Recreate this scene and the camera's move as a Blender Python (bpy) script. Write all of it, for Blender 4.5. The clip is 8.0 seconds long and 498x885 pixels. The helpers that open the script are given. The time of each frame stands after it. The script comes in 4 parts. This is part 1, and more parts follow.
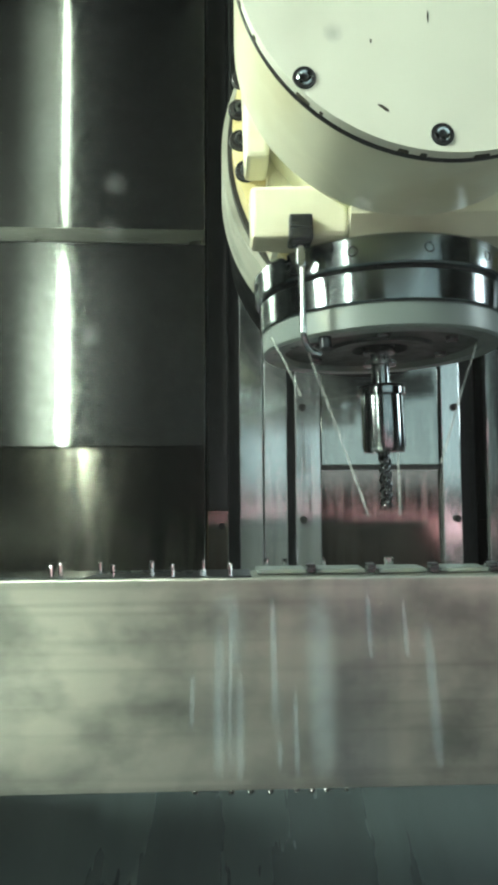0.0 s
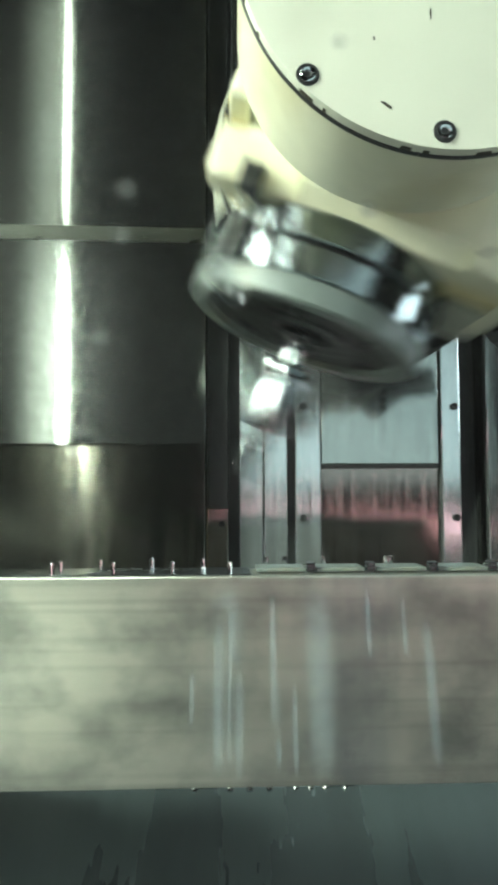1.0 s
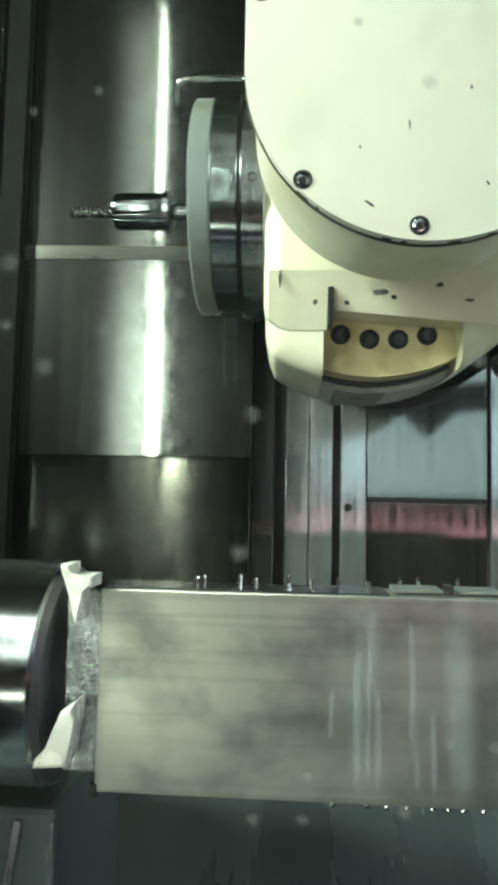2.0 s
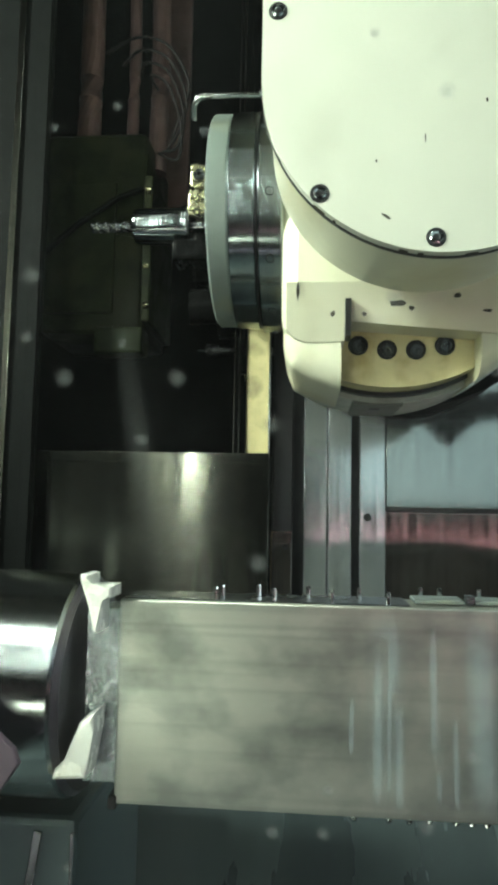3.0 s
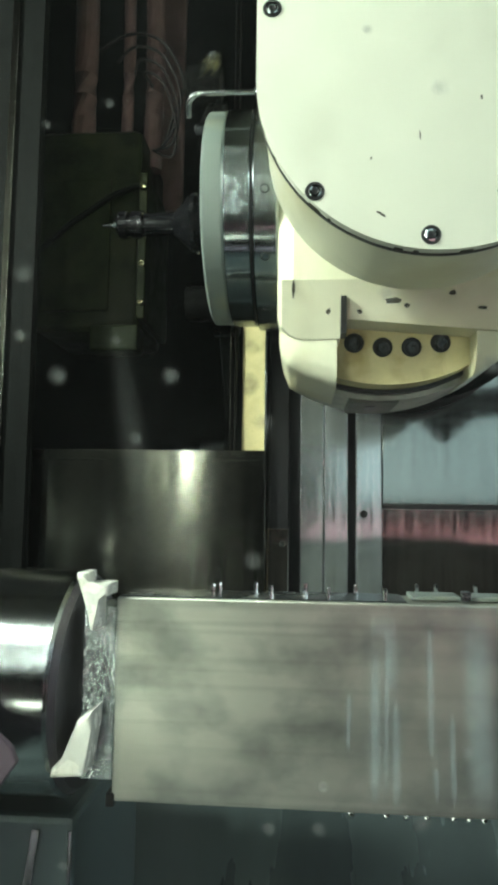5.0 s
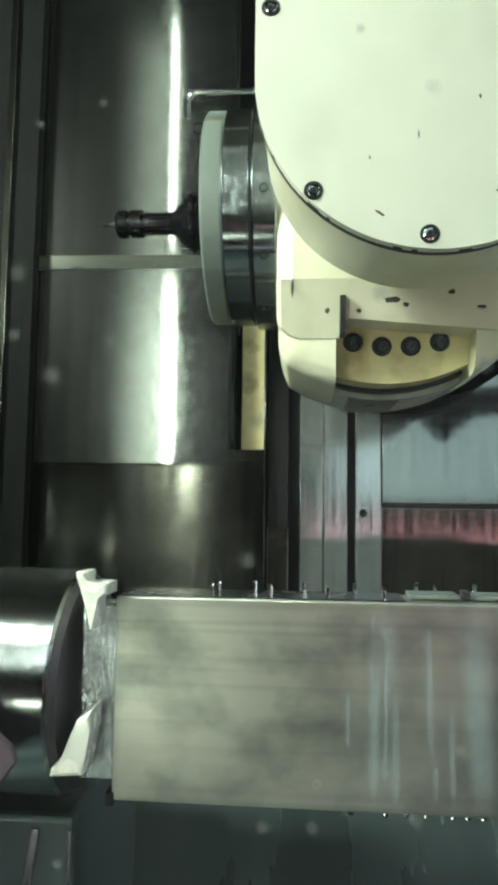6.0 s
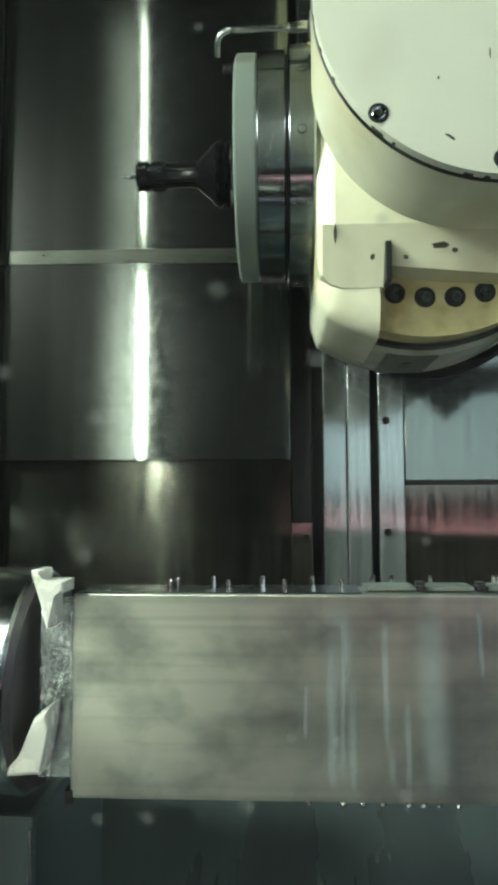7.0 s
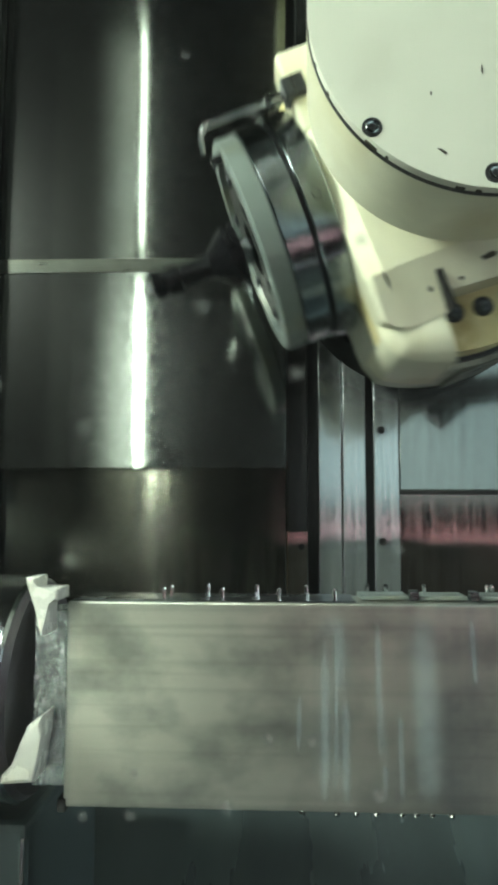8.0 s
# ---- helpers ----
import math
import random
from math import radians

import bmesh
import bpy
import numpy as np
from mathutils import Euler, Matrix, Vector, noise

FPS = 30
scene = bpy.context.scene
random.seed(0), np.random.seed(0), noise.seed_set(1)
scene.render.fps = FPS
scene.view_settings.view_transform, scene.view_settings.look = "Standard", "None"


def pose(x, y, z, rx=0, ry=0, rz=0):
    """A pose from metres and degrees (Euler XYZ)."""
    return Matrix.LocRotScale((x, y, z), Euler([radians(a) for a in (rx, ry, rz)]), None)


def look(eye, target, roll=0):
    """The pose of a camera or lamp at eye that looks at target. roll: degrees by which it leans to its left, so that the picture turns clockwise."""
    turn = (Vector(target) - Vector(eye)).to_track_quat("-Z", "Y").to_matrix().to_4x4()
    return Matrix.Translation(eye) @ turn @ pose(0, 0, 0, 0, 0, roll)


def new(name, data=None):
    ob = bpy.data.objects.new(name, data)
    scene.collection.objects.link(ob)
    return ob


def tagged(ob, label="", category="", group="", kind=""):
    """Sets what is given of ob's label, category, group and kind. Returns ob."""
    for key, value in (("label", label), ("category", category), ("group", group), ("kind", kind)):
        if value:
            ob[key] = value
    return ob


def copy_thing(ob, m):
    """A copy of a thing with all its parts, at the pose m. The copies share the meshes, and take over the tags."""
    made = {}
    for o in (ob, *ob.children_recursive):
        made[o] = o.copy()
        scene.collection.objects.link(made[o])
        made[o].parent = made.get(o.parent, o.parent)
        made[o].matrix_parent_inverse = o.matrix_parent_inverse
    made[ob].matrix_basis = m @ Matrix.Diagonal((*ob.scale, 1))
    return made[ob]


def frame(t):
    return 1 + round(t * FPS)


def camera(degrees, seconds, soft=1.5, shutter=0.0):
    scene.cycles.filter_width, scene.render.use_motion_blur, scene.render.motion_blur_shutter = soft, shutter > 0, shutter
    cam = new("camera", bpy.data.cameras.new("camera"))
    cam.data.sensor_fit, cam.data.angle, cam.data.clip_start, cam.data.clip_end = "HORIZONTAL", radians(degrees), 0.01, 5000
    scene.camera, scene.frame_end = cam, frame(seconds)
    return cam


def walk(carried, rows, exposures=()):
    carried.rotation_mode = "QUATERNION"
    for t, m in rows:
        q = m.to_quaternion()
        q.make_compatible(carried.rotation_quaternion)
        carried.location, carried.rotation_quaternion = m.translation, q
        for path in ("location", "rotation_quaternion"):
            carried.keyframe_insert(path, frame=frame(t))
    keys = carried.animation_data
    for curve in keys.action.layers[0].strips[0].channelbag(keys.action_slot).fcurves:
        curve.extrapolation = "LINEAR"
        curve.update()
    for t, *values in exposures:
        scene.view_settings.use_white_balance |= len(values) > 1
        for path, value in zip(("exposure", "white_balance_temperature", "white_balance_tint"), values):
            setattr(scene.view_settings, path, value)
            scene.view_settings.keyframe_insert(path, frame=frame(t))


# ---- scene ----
cam = camera(40.0, 8.0, soft=3.8, shutter=0.8)

# the operator's view through the machine window: seconds, x, y, z, yaw, pitch, roll
VIEW = (
    (0, 0.0132, 0.0172, 1.3888, -2.19, 4.25, -0.40),
    (0.5, 0.0131, 0.0168, 1.3887, -2.38, 4.18, -0.22),
    (0.7, 0.0130, 0.0165, 1.3887, -2.44, 4.15, -0.16),
    (1, 0.0125, 0.0160, 1.3890, -2.23, 4.09, -0.15),
    (1.1, 0.0118, 0.0156, 1.3884, -1.76, 4.20, -0.10),
    (1.2, 0.0103, 0.0146, 1.3884, -1.26, 4.24, -0.12),
    (1.3, 0.0083, 0.0132, 1.3884, -0.36, 4.31, -0.09),
    (1.4, 0.0049, 0.0105, 1.3902, 0.66, 4.26, -0.08),
    (1.5, -0.0011, 0.0078, 1.3922, 1.69, 4.29, 0.04),
    (1.6, -0.0125, 0.0045, 1.3950, 2.27, 4.19, 0.36),
    (1.7, -0.0262, 0.0030, 1.3966, 2.51, 4.27, 0.58),
    (1.8, -0.0375, 0.0005, 1.3978, 2.44, 4.45, 0.76),
    (1.9, -0.0430, 0.0, 1.3992, 2.76, 4.47, 0.98),
    (2, -0.0450, 0, 1.40, 3.33, 4.48, 1.20),
    (3.5, -0.0450, 0, 1.40, 4.95, 5.53, 1.08),
    (4, -0.0450, 0, 1.40, 4.80, 5.35, 0.98),
    (4.5, -0.0450, 0, 1.40, 4.60, 5.18, 0.82),
    (6, -0.0440, 0, 1.40, 4.59, 5.01, 0.74),
    (6.2, -0.0440, 0, 1.40, 4.47, 5.05, 0.60),
    (6.3, -0.0430, 0, 1.40, 4.43, 4.97, 0.52),
    (6.4, -0.0420, 0, 1.40, 4.32, 4.87, 0.50),
    (6.5, -0.0400, 0, 1.40, 4.34, 4.74, 0.45),
    (6.6, -0.0380, 0, 1.40, 3.81, 4.66, 0.14),
    (6.7, -0.0340, 0, 1.40, 3.51, 4.61, -0.16),
    (6.8, -0.0310, 0, 1.40, 3.10, 4.59, -0.22),
    (7, -0.0280, 0, 1.40, 2.59, 4.61, -0.16),
    (7.5, -0.0260, -0.002, 1.40, 2.20, 4.98, -0.08),
    (8, -0.0260, -0.003, 1.40, 2.40, 5.33, 0.16),
)


def view_pose(x, y, z, yaw, pitch, roll):
    return pose(x, y, z, 0, 0, yaw) @ pose(0, 0, 0, 90 + pitch) @ pose(0, 0, 0, 0, 0, roll)


walk(cam, [(row[0], view_pose(*row[1:])) for row in VIEW], exposures=((0, 0.78), (0.4, 0.98), (1, 0.90), (1.5, 0.96), (2.0, 0.70), (3.4, 0.64), (6.2, 0.60), (6.6, 0.42), (7, 0.39), (8, 0.40)))

# ---- timetable of the machine ----


def ease(keys, t):
    """Value at t between (seconds, value) keys, with a smooth monotone glide."""
    if t <= keys[0][0]:
        return keys[0][1]
    for i in range(len(keys) - 1):
        (a, va), (b, vb) = keys[i], keys[i + 1]
        if t <= b:
            def slope(j):
                if j <= 0 or j >= len(keys) - 1:
                    return 0.0
                d0 = (keys[j][1] - keys[j - 1][1]) / (keys[j][0] - keys[j - 1][0])
                d1 = (keys[j + 1][1] - keys[j][1]) / (keys[j + 1][0] - keys[j][0])
                return 0.0 if d0 * d1 <= 0 else 2 * d0 * d1 / (d0 + d1)
            h = b - a
            u = (t - a) / h
            return (va * (2 * u**3 - 3 * u**2 + 1) + slope(i) * h * (u**3 - 2 * u**2 + u)
                    + vb * (3 * u**2 - 2 * u**3) + slope(i + 1) * h * (u**3 - u**2))
    return keys[-1][1]


CARRIAGE_X = ((0, -0.012), (1.46, -0.012), (1.6, -0.032), (1.7, -0.081), (1.8, -0.096), (1.9, -0.097),
              (6.22, -0.097), (6.3, -0.085), (6.4, -0.045), (6.5, -0.019), (6.6, -0.016), (6.8, -0.016), (8, -0.017))
HEAD_Y = ((0, 0.625), (1.4, 0.627), (1.5, 0.630), (1.6, 0.640), (1.7, 0.664), (1.8, 0.676), (1.9, 0.684), (2.1, 0.686), (3.3, 0.690),
          (6.22, 0.690), (6.35, 0.676), (6.5, 0.662), (6.6, 0.660), (8, 0.660))
HEAD_Z = ((0, 1.7036), (1, 1.7058), (1.4, 1.7068), (1.5, 1.708), (1.6, 1.7028), (1.7, 1.6985), (1.85, 1.696), (6.22, 1.695), (6.35, 1.712), (6.5, 1.7255), (8, 1.7255))
PLATE_Z = ((0, 1.4265), (1.45, 1.4265), (1.85, 1.4015), (6.22, 1.4015), (6.5, 1.423), (8, 1.423))
STRIP_Z = ((0, 0.0), (1.45, 0.0), (1.85, 0.035), (6.22, 0.035), (6.5, 0.0), (8, 0.0))
SWIVEL = ((0, -1.5), (0.84, -1.5), (0.9, 1), (1.0, 21), (1.1, 41), (1.2, 61), (1.3, 76), (1.4, 87), (1.5, 90), (7.8, 90), (7.9, 85), (8.0, 69))
DOOR_X = ((0, 0.0), (2.08, 0.0), (2.2, -0.03), (2.4, -0.16), (2.65, -0.33), (2.9, -0.40), (5.35, -0.40), (5.6, -0.30), (5.8, -0.185), (5.9, -0.11), (6.0, -0.045), (6.1, -0.01), (6.2, 0.0), (8, 0.0))
ARM_X = ((0, 0.0), (3.9, 0.0), (4.0, -0.036), (4.1, -0.043), (4.4, -0.043), (4.5, -0.042), (4.6, -0.012), (4.68, 0.0), (8, 0.0))
ARM_TURN = ((0, -90), (2.6, -90), (3.0, 0), (4.08, 0), (4.2, 85), (4.3, 150), (4.4, 180), (4.8, 180), (5.2, 90), (8, 90))
SPRAY_X = ((0, 0.20), (0.95, 0.20), (1.08, 0.09), (1.2, 0.0), (1.4, -0.02), (8, -0.02))
SPRAY_DROP = ((0, 0.33), (0.95, 0.33), (1.08, 0.19), (1.2, 0.0), (1.3, -0.13), (1.4, -0.32), (1.55, -0.75), (8, -0.75))
JET_DROP = ((0, 0.0), (0.86, 0.0), (0.95, -0.05), (1.1, -0.45), (8, -0.45))


HEAD_X = ((0, 0.012), (1.46, 0.013), (1.6, 0.008), (1.7, 0.009), (1.8, 0.002), (1.9, 0.0), (6.22, 0.0), (6.5, -0.008), (8, -0.008))


def head_pose(t):
    return pose(0.1475 + ease(CARRIAGE_X, t) + ease(HEAD_X, t), ease(HEAD_Y, t), ease(HEAD_Z, t))


def swivel_pose(t):
    return pose(0, 0, 0, 0, ease(SWIVEL, t), 0)


def spindle_pose(t):
    return head_pose(t) @ swivel_pose(t) @ pose(SPINDLE_X, 0, 0)


def arm_pose(t):
    return pose(ARM_AT[0] + ease(ARM_X, t), ARM_AT[1], ARM_AT[2], ease(ARM_TURN, t), 0, 0)


SPINDLE_X = 0.003     # the spindle stands a little off the swivel axis
ARM_AT = (-0.160, 0.990, 1.695)
ARM_REACH = 0.30

# ---- light ----
world = bpy.data.worlds.new("world")
scene.world = world
world.use_nodes = True
world.node_tree.nodes["Background"].inputs[0].default_value = (0.62, 0.85, 0.84, 1)
world.node_tree.nodes["Background"].inputs[1].default_value = 0.62

# ---- materials ----


def material(name, base, rough=0.5, metal=0.0, vary=0.15, scale=40.0, bump=0.0, stretch=(1, 1, 1), stain=None, stain_scale=6.0,
             stain_amount=0.5, rough_vary=0.1, spec=0.5, stain_stretch=(1, 1, 1), stain_edge=(0.48, 0.62),
             turned="", coat=0.0, coat_rough=0.3, drip=None, drip_amount=0.4, drip_scale=22.0, saw=0.0):
    m = bpy.data.materials.new(name)
    m.use_nodes = True
    nt = m.node_tree
    n, l = nt.nodes, nt.links
    b = n["Principled BSDF"]
    b.inputs["Metallic"].default_value = metal
    b.inputs["Specular IOR Level"].default_value = spec
    tc = n.new("ShaderNodeTexCoord")
    mp = n.new("ShaderNodeMapping")
    mp.inputs["Scale"].default_value = stretch
    l.new(tc.outputs["Object"], mp.inputs["Vector"])
    no = n.new("ShaderNodeTexNoise")
    no.inputs["Scale"].default_value = scale
    no.inputs["Detail"].default_value = 6
    no.inputs["Roughness"].default_value = 0.6
    l.new(mp.outputs[0], no.inputs["Vector"])
    ramp = n.new("ShaderNodeMapRange")
    ramp.inputs["From Min"].default_value, ramp.inputs["From Max"].default_value = 0.3, 0.7
    ramp.inputs["To Min"].default_value, ramp.inputs["To Max"].default_value = 1 - vary, 1 + vary
    l.new(no.outputs["Fac"], ramp.inputs["Value"])
    mul = n.new("ShaderNodeMix")
    mul.data_type, mul.blend_type = "RGBA", "MULTIPLY"
    mul.inputs["Factor"].default_value = 1.0
    mul.inputs["A"].default_value = (*base, 1)
    l.new(ramp.outputs[0], mul.inputs["B"])
    colour = mul.outputs["Result"]
    if stain:
        mp2 = n.new("ShaderNodeMapping")
        mp2.inputs["Scale"].default_value = stain_stretch
        l.new(tc.outputs["Object"], mp2.inputs["Vector"])
        st = n.new("ShaderNodeTexNoise")
        st.inputs["Scale"].default_value = stain_scale
        st.inputs["Detail"].default_value = 8
        l.new(mp2.outputs[0], st.inputs["Vector"])
        sr = n.new("ShaderNodeMapRange")
        sr.inputs["From Min"].default_value, sr.inputs["From Max"].default_value = stain_edge
        sr.inputs["To Max"].default_value = stain_amount
        l.new(st.outputs["Fac"], sr.inputs["Value"])
        mx = n.new("ShaderNodeMix")
        mx.data_type = "RGBA"
        l.new(sr.outputs[0], mx.inputs["Factor"])
        l.new(colour, mx.inputs["A"])
        mx.inputs["B"].default_value = (*stain, 1)
        colour = mx.outputs["Result"]
    if drip:
        # vertical runs of dried coolant
        mp3 = n.new("ShaderNodeMapping")
        mp3.inputs["Scale"].default_value = (1, 1, 0.06)
        l.new(tc.outputs["Object"], mp3.inputs["Vector"])
        dn = n.new("ShaderNodeTexNoise")
        dn.inputs["Scale"].default_value = drip_scale
        dn.inputs["Detail"].default_value = 5
        l.new(mp3.outputs[0], dn.inputs["Vector"])
        dr = n.new("ShaderNodeMapRange")
        dr.inputs["From Min"].default_value, dr.inputs["From Max"].default_value = 0.50, 0.68
        dr.inputs["To Max"].default_value = drip_amount
        l.new(dn.outputs["Fac"], dr.inputs["Value"])
        dx = n.new("ShaderNodeMix")
        dx.data_type = "RGBA"
        l.new(dr.outputs[0], dx.inputs["Factor"])
        l.new(colour, dx.inputs["A"])
        dx.inputs["B"].default_value = (*drip, 1)
        colour = dx.outputs["Result"]
    if saw:
        # long shallow saw marks along x
        mp4 = n.new("ShaderNodeMapping")
        mp4.inputs["Scale"].default_value = (0.012, 1, 1)
        l.new(tc.outputs["Object"], mp4.inputs["Vector"])
        sn = n.new("ShaderNodeTexNoise")
        sn.inputs["Scale"].default_value = 95.0
        sn.inputs["Detail"].default_value = 4
        l.new(mp4.outputs[0], sn.inputs["Vector"])
        sm = n.new("ShaderNodeMapRange")
        sm.inputs["From Min"].default_value, sm.inputs["From Max"].default_value = 0.54, 0.70
        sm.inputs["To Max"].default_value = saw
        l.new(sn.outputs["Fac"], sm.inputs["Value"])
        sx = n.new("ShaderNodeMix")
        sx.data_type = "RGBA"
        l.new(sm.outputs[0], sx.inputs["Factor"])
        l.new(colour, sx.inputs["A"])
        sx.inputs["B"].default_value = (base[0] * 0.35, base[1] * 0.35, base[2] * 0.35, 1)
        colour = sx.outputs["Result"]
    if turned:
        tg = n.new("ShaderNodeTangent")
        tg.direction_type, tg.axis = "RADIAL", turned
        b.inputs["Anisotropic"].default_value = 0.97 if rough > 0.25 else 0.90
        b.inputs["Anisotropic Rotation"].default_value = 0.25
        l.new(tg.outputs[0], b.inputs["Tangent"])
    b.inputs["Coat Weight"].default_value = coat
    b.inputs["Coat Roughness"].default_value = coat_rough
    l.new(colour, b.inputs["Base Color"])
    rr = n.new("ShaderNodeMapRange")
    rr.inputs["From Min"].default_value, rr.inputs["From Max"].default_value = 0.3, 0.7
    rr.inputs["To Min"].default_value, rr.inputs["To Max"].default_value = max(0.02, rough - rough_vary), rough + rough_vary
    l.new(no.outputs["Fac"], rr.inputs["Value"])
    l.new(rr.outputs[0], b.inputs["Roughness"])
    if bump:
        bp = n.new("ShaderNodeBump")
        bp.inputs["Strength"].default_value = bump
        bp.inputs["Distance"].default_value = 0.001
        l.new(no.outputs["Fac"], bp.inputs["Height"])
        l.new(bp.outputs[0], b.inputs["Normal"])
    return m


def glow(name, colour, strength):
    m = bpy.data.materials.new(name)
    m.use_nodes = True
    b = m.node_tree.nodes["Principled BSDF"]
    b.inputs["Base Color"].default_value = (*colour, 1)
    b.inputs["Emission Color"].default_value = (*colour, 1)
    b.inputs["Emission Strength"].default_value = strength
    return m


CREAM = material("cream_paint", (0.76, 0.75, 0.57), 0.42, 0, 0.06, 60, 0.06, stain=(0.52, 0.45, 0.22), stain_scale=9, stain_amount=0.40, coat=0.5, coat_rough=0.16)
COVER = material("pale_cover_paint", (0.70, 0.71, 0.60), 0.38, 0, 0.04, 25, 0.03, stain=(0.45, 0.45, 0.36), stain_scale=14, stain_amount=0.25, stain_edge=(0.6, 0.75))
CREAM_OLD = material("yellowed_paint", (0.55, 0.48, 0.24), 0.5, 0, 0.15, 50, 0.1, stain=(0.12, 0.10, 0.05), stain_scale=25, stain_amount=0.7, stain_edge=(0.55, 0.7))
GREY_CAST = material("grey_cast_rim", (0.42, 0.43, 0.35), 0.45, 0.1, 0.15, 40, 0.1, stain=(0.10, 0.10, 0.08), stain_scale=20, stain_amount=0.5)
SEAL = material("black_seal", (0.012, 0.012, 0.012), 0.4, 0, 0.3, 80, 0.1)
STEEL = material("ground_steel", (0.55, 0.57, 0.56), 0.22, 1.0, 0.05, 300, 0.02, stretch=(1, 1, 0.05), rough_vary=0.05)
TURNED = material("turned_steel", (0.30, 0.335, 0.345), 0.20, 1.0, 0.03, 200, 0.0, stretch=(0.05, 0.05, 1), rough_vary=0.0, turned="Z")
BLACK_STEEL = material("blackened_steel", (0.07, 0.075, 0.08), 0.28, 0.8, 0.1, 120, 0.03, stretch=(0.05, 0.05, 1), rough_vary=0.06)
RING_GREY = material("grey_nylon_ring", (0.165, 0.195, 0.185), 0.35, 0.1, 0.06, 40, 0.04, stain=(0.32, 0.30, 0.16), stain_scale=12, stain_amount=0.5, stain_edge=(0.55, 0.7))
BLACK_TOOL = material("black_oxide_tool", (0.005, 0.005, 0.006), 0.13, 0.0, 0.2, 90, 0.02, spec=0.22)
CHROME = material("chrome", (0.62, 0.64, 0.64), 0.12, 1.0, 0.04, 60, 0.0, rough_vary=0.04)
CARBIDE = material("carbide_cutter", (0.10, 0.105, 0.11), 0.25, 1.0, 0.2, 200, 0.1)
DOOR = material("brushed_stainless_door", (0.24, 0.26, 0.235), 0.10, 1.0, 0.10, 90, 0.004, stretch=(0.3, 1, 1.5), stain=(0.19, 0.20, 0.17), stain_scale=5, stain_amount=0.5, rough_vary=0.0, coat=0.75, coat_rough=0.25, turned="Z")
APRON = material("worn_steel_apron", (0.20, 0.195, 0.165), 0.17, 1.0, 0.12, 70, 0.0, stretch=(1, 1, 0.15), stain=(0.085, 0.082, 0.066), stain_scale=9, stain_amount=0.6, stain_stretch=(1, 1, 0.3), rough_vary=0.0, turned="Z", drip=(0.04, 0.04, 0.035), drip_amount=0.6, drip_scale=55.0)
RAIL = material("bright_way_cover", (0.66, 0.70, 0.71), 0.17, 0.88, 0.16, 160, 0.02, stretch=(1, 1, 0.03), rough_vary=0.07)
PLATE = material("satin_slide_plate", (0.38, 0.405, 0.39), 0.11, 0.85, 0.12, 150, 0.01, stretch=(1, 1, 0.04), rough_vary=0.05)
PLEAT = material("brown_tinted_cover", (0.32, 0.27, 0.25), 0.15, 1.0, 0.2, 170, 0.02, stretch=(1, 1, 0.03), rough_vary=0.06)
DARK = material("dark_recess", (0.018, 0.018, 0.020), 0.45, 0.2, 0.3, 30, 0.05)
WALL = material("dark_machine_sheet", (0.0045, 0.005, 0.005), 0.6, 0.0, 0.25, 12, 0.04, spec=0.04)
# blue of the coolant drips also carries cool reflected light in the colour
BLOCK = material("sawn_aluminium", (0.50, 0.515, 0.455), 0.38, 0.78, 0.07, 60, 0.05, stretch=(0.04, 1, 0.9), stain=(0.17, 0.19, 0.18), stain_scale=24, stain_amount=0.75, stain_stretch=(0.75, 1, 1.0), stain_edge=(0.44, 0.70), rough_vary=0.05, drip=(0.13, 0.155, 0.21), drip_amount=0.62, drip_scale=14.0, saw=0.32)
SEAM = material("dull_joint_steel", (0.085, 0.09, 0.078), 0.30, 1.0, 0.10, 60, 0.0, stretch=(0.3, 1, 1), rough_vary=0.04)
BLOCK_END = material("wet_milled_end", (0.74, 0.82, 0.82), 0.20, 0.95, 0.45, 260, 2.6, stretch=(1, 1, 0.45), rough_vary=0.1)
JAW = material("bright_jaw_steel", (0.90, 0.91, 0.84), 0.26, 0.15, 0.08, 60, 0.12, stain=(0.55, 0.48, 0.26), stain_scale=25, stain_amount=0.35)
# stretched noise and stain put soft reflected columns into the colour
BED = material("wet_bed_sheet", (0.115, 0.155, 0.16), 0.30, 0.55, 0.30, 9, 0.0, stretch=(1, 0.12, 0.12), rough_vary=0.12, stain=(0.20, 0.235, 0.25), stain_scale=8, stain_amount=0.6, stain_stretch=(1, 0.25, 0.25), stain_edge=(0.2, 0.85))
GREEN_CAST = material("oily_green_casting", (0.010, 0.013, 0.006), 0.45, 0.0, 0.5, 35, 0.25, stain=(0.020, 0.022, 0.011), stain_scale=14, stain_amount=0.8, spec=0.06)
BRASSY = material("oily_gripper_steel", (0.30, 0.28, 0.17), 0.24, 1.0, 0.5, 140, 0.9)
PINK = material("faded_red_hose_cover", (0.115, 0.070, 0.070), 0.6, 0, 0.25, 30, 0.1, spec=0.1)
CHUCK_FACE = material("oily_chuck_face", (0.105, 0.096, 0.110), 0.40, 0.5, 0.25, 30, 0.05)
CHUCK_BODY = material("satin_chuck_steel", (0.36, 0.38, 0.39), 0.24, 1.0, 0.02, 60, 0.0, rough_vary=0.0, turned="X")
YELLOWED = material("oil_yellowed_paint", (0.66, 0.58, 0.30), 0.45, 0, 0.10, 40, 0.10, stain=(0.34, 0.24, 0.07), stain_scale=30, stain_amount=0.7, stain_edge=(0.50, 0.68))
CABLE = material("oily_cable_sheath", (0.016, 0.013, 0.014), 0.5, 0, 0.3, 90, 0.05, spec=0.10)
MAUVE = material("mauve_reflection_sheet", (0.085, 0.060, 0.082), 0.45, 0.3, 0.15, 20, 0.03)
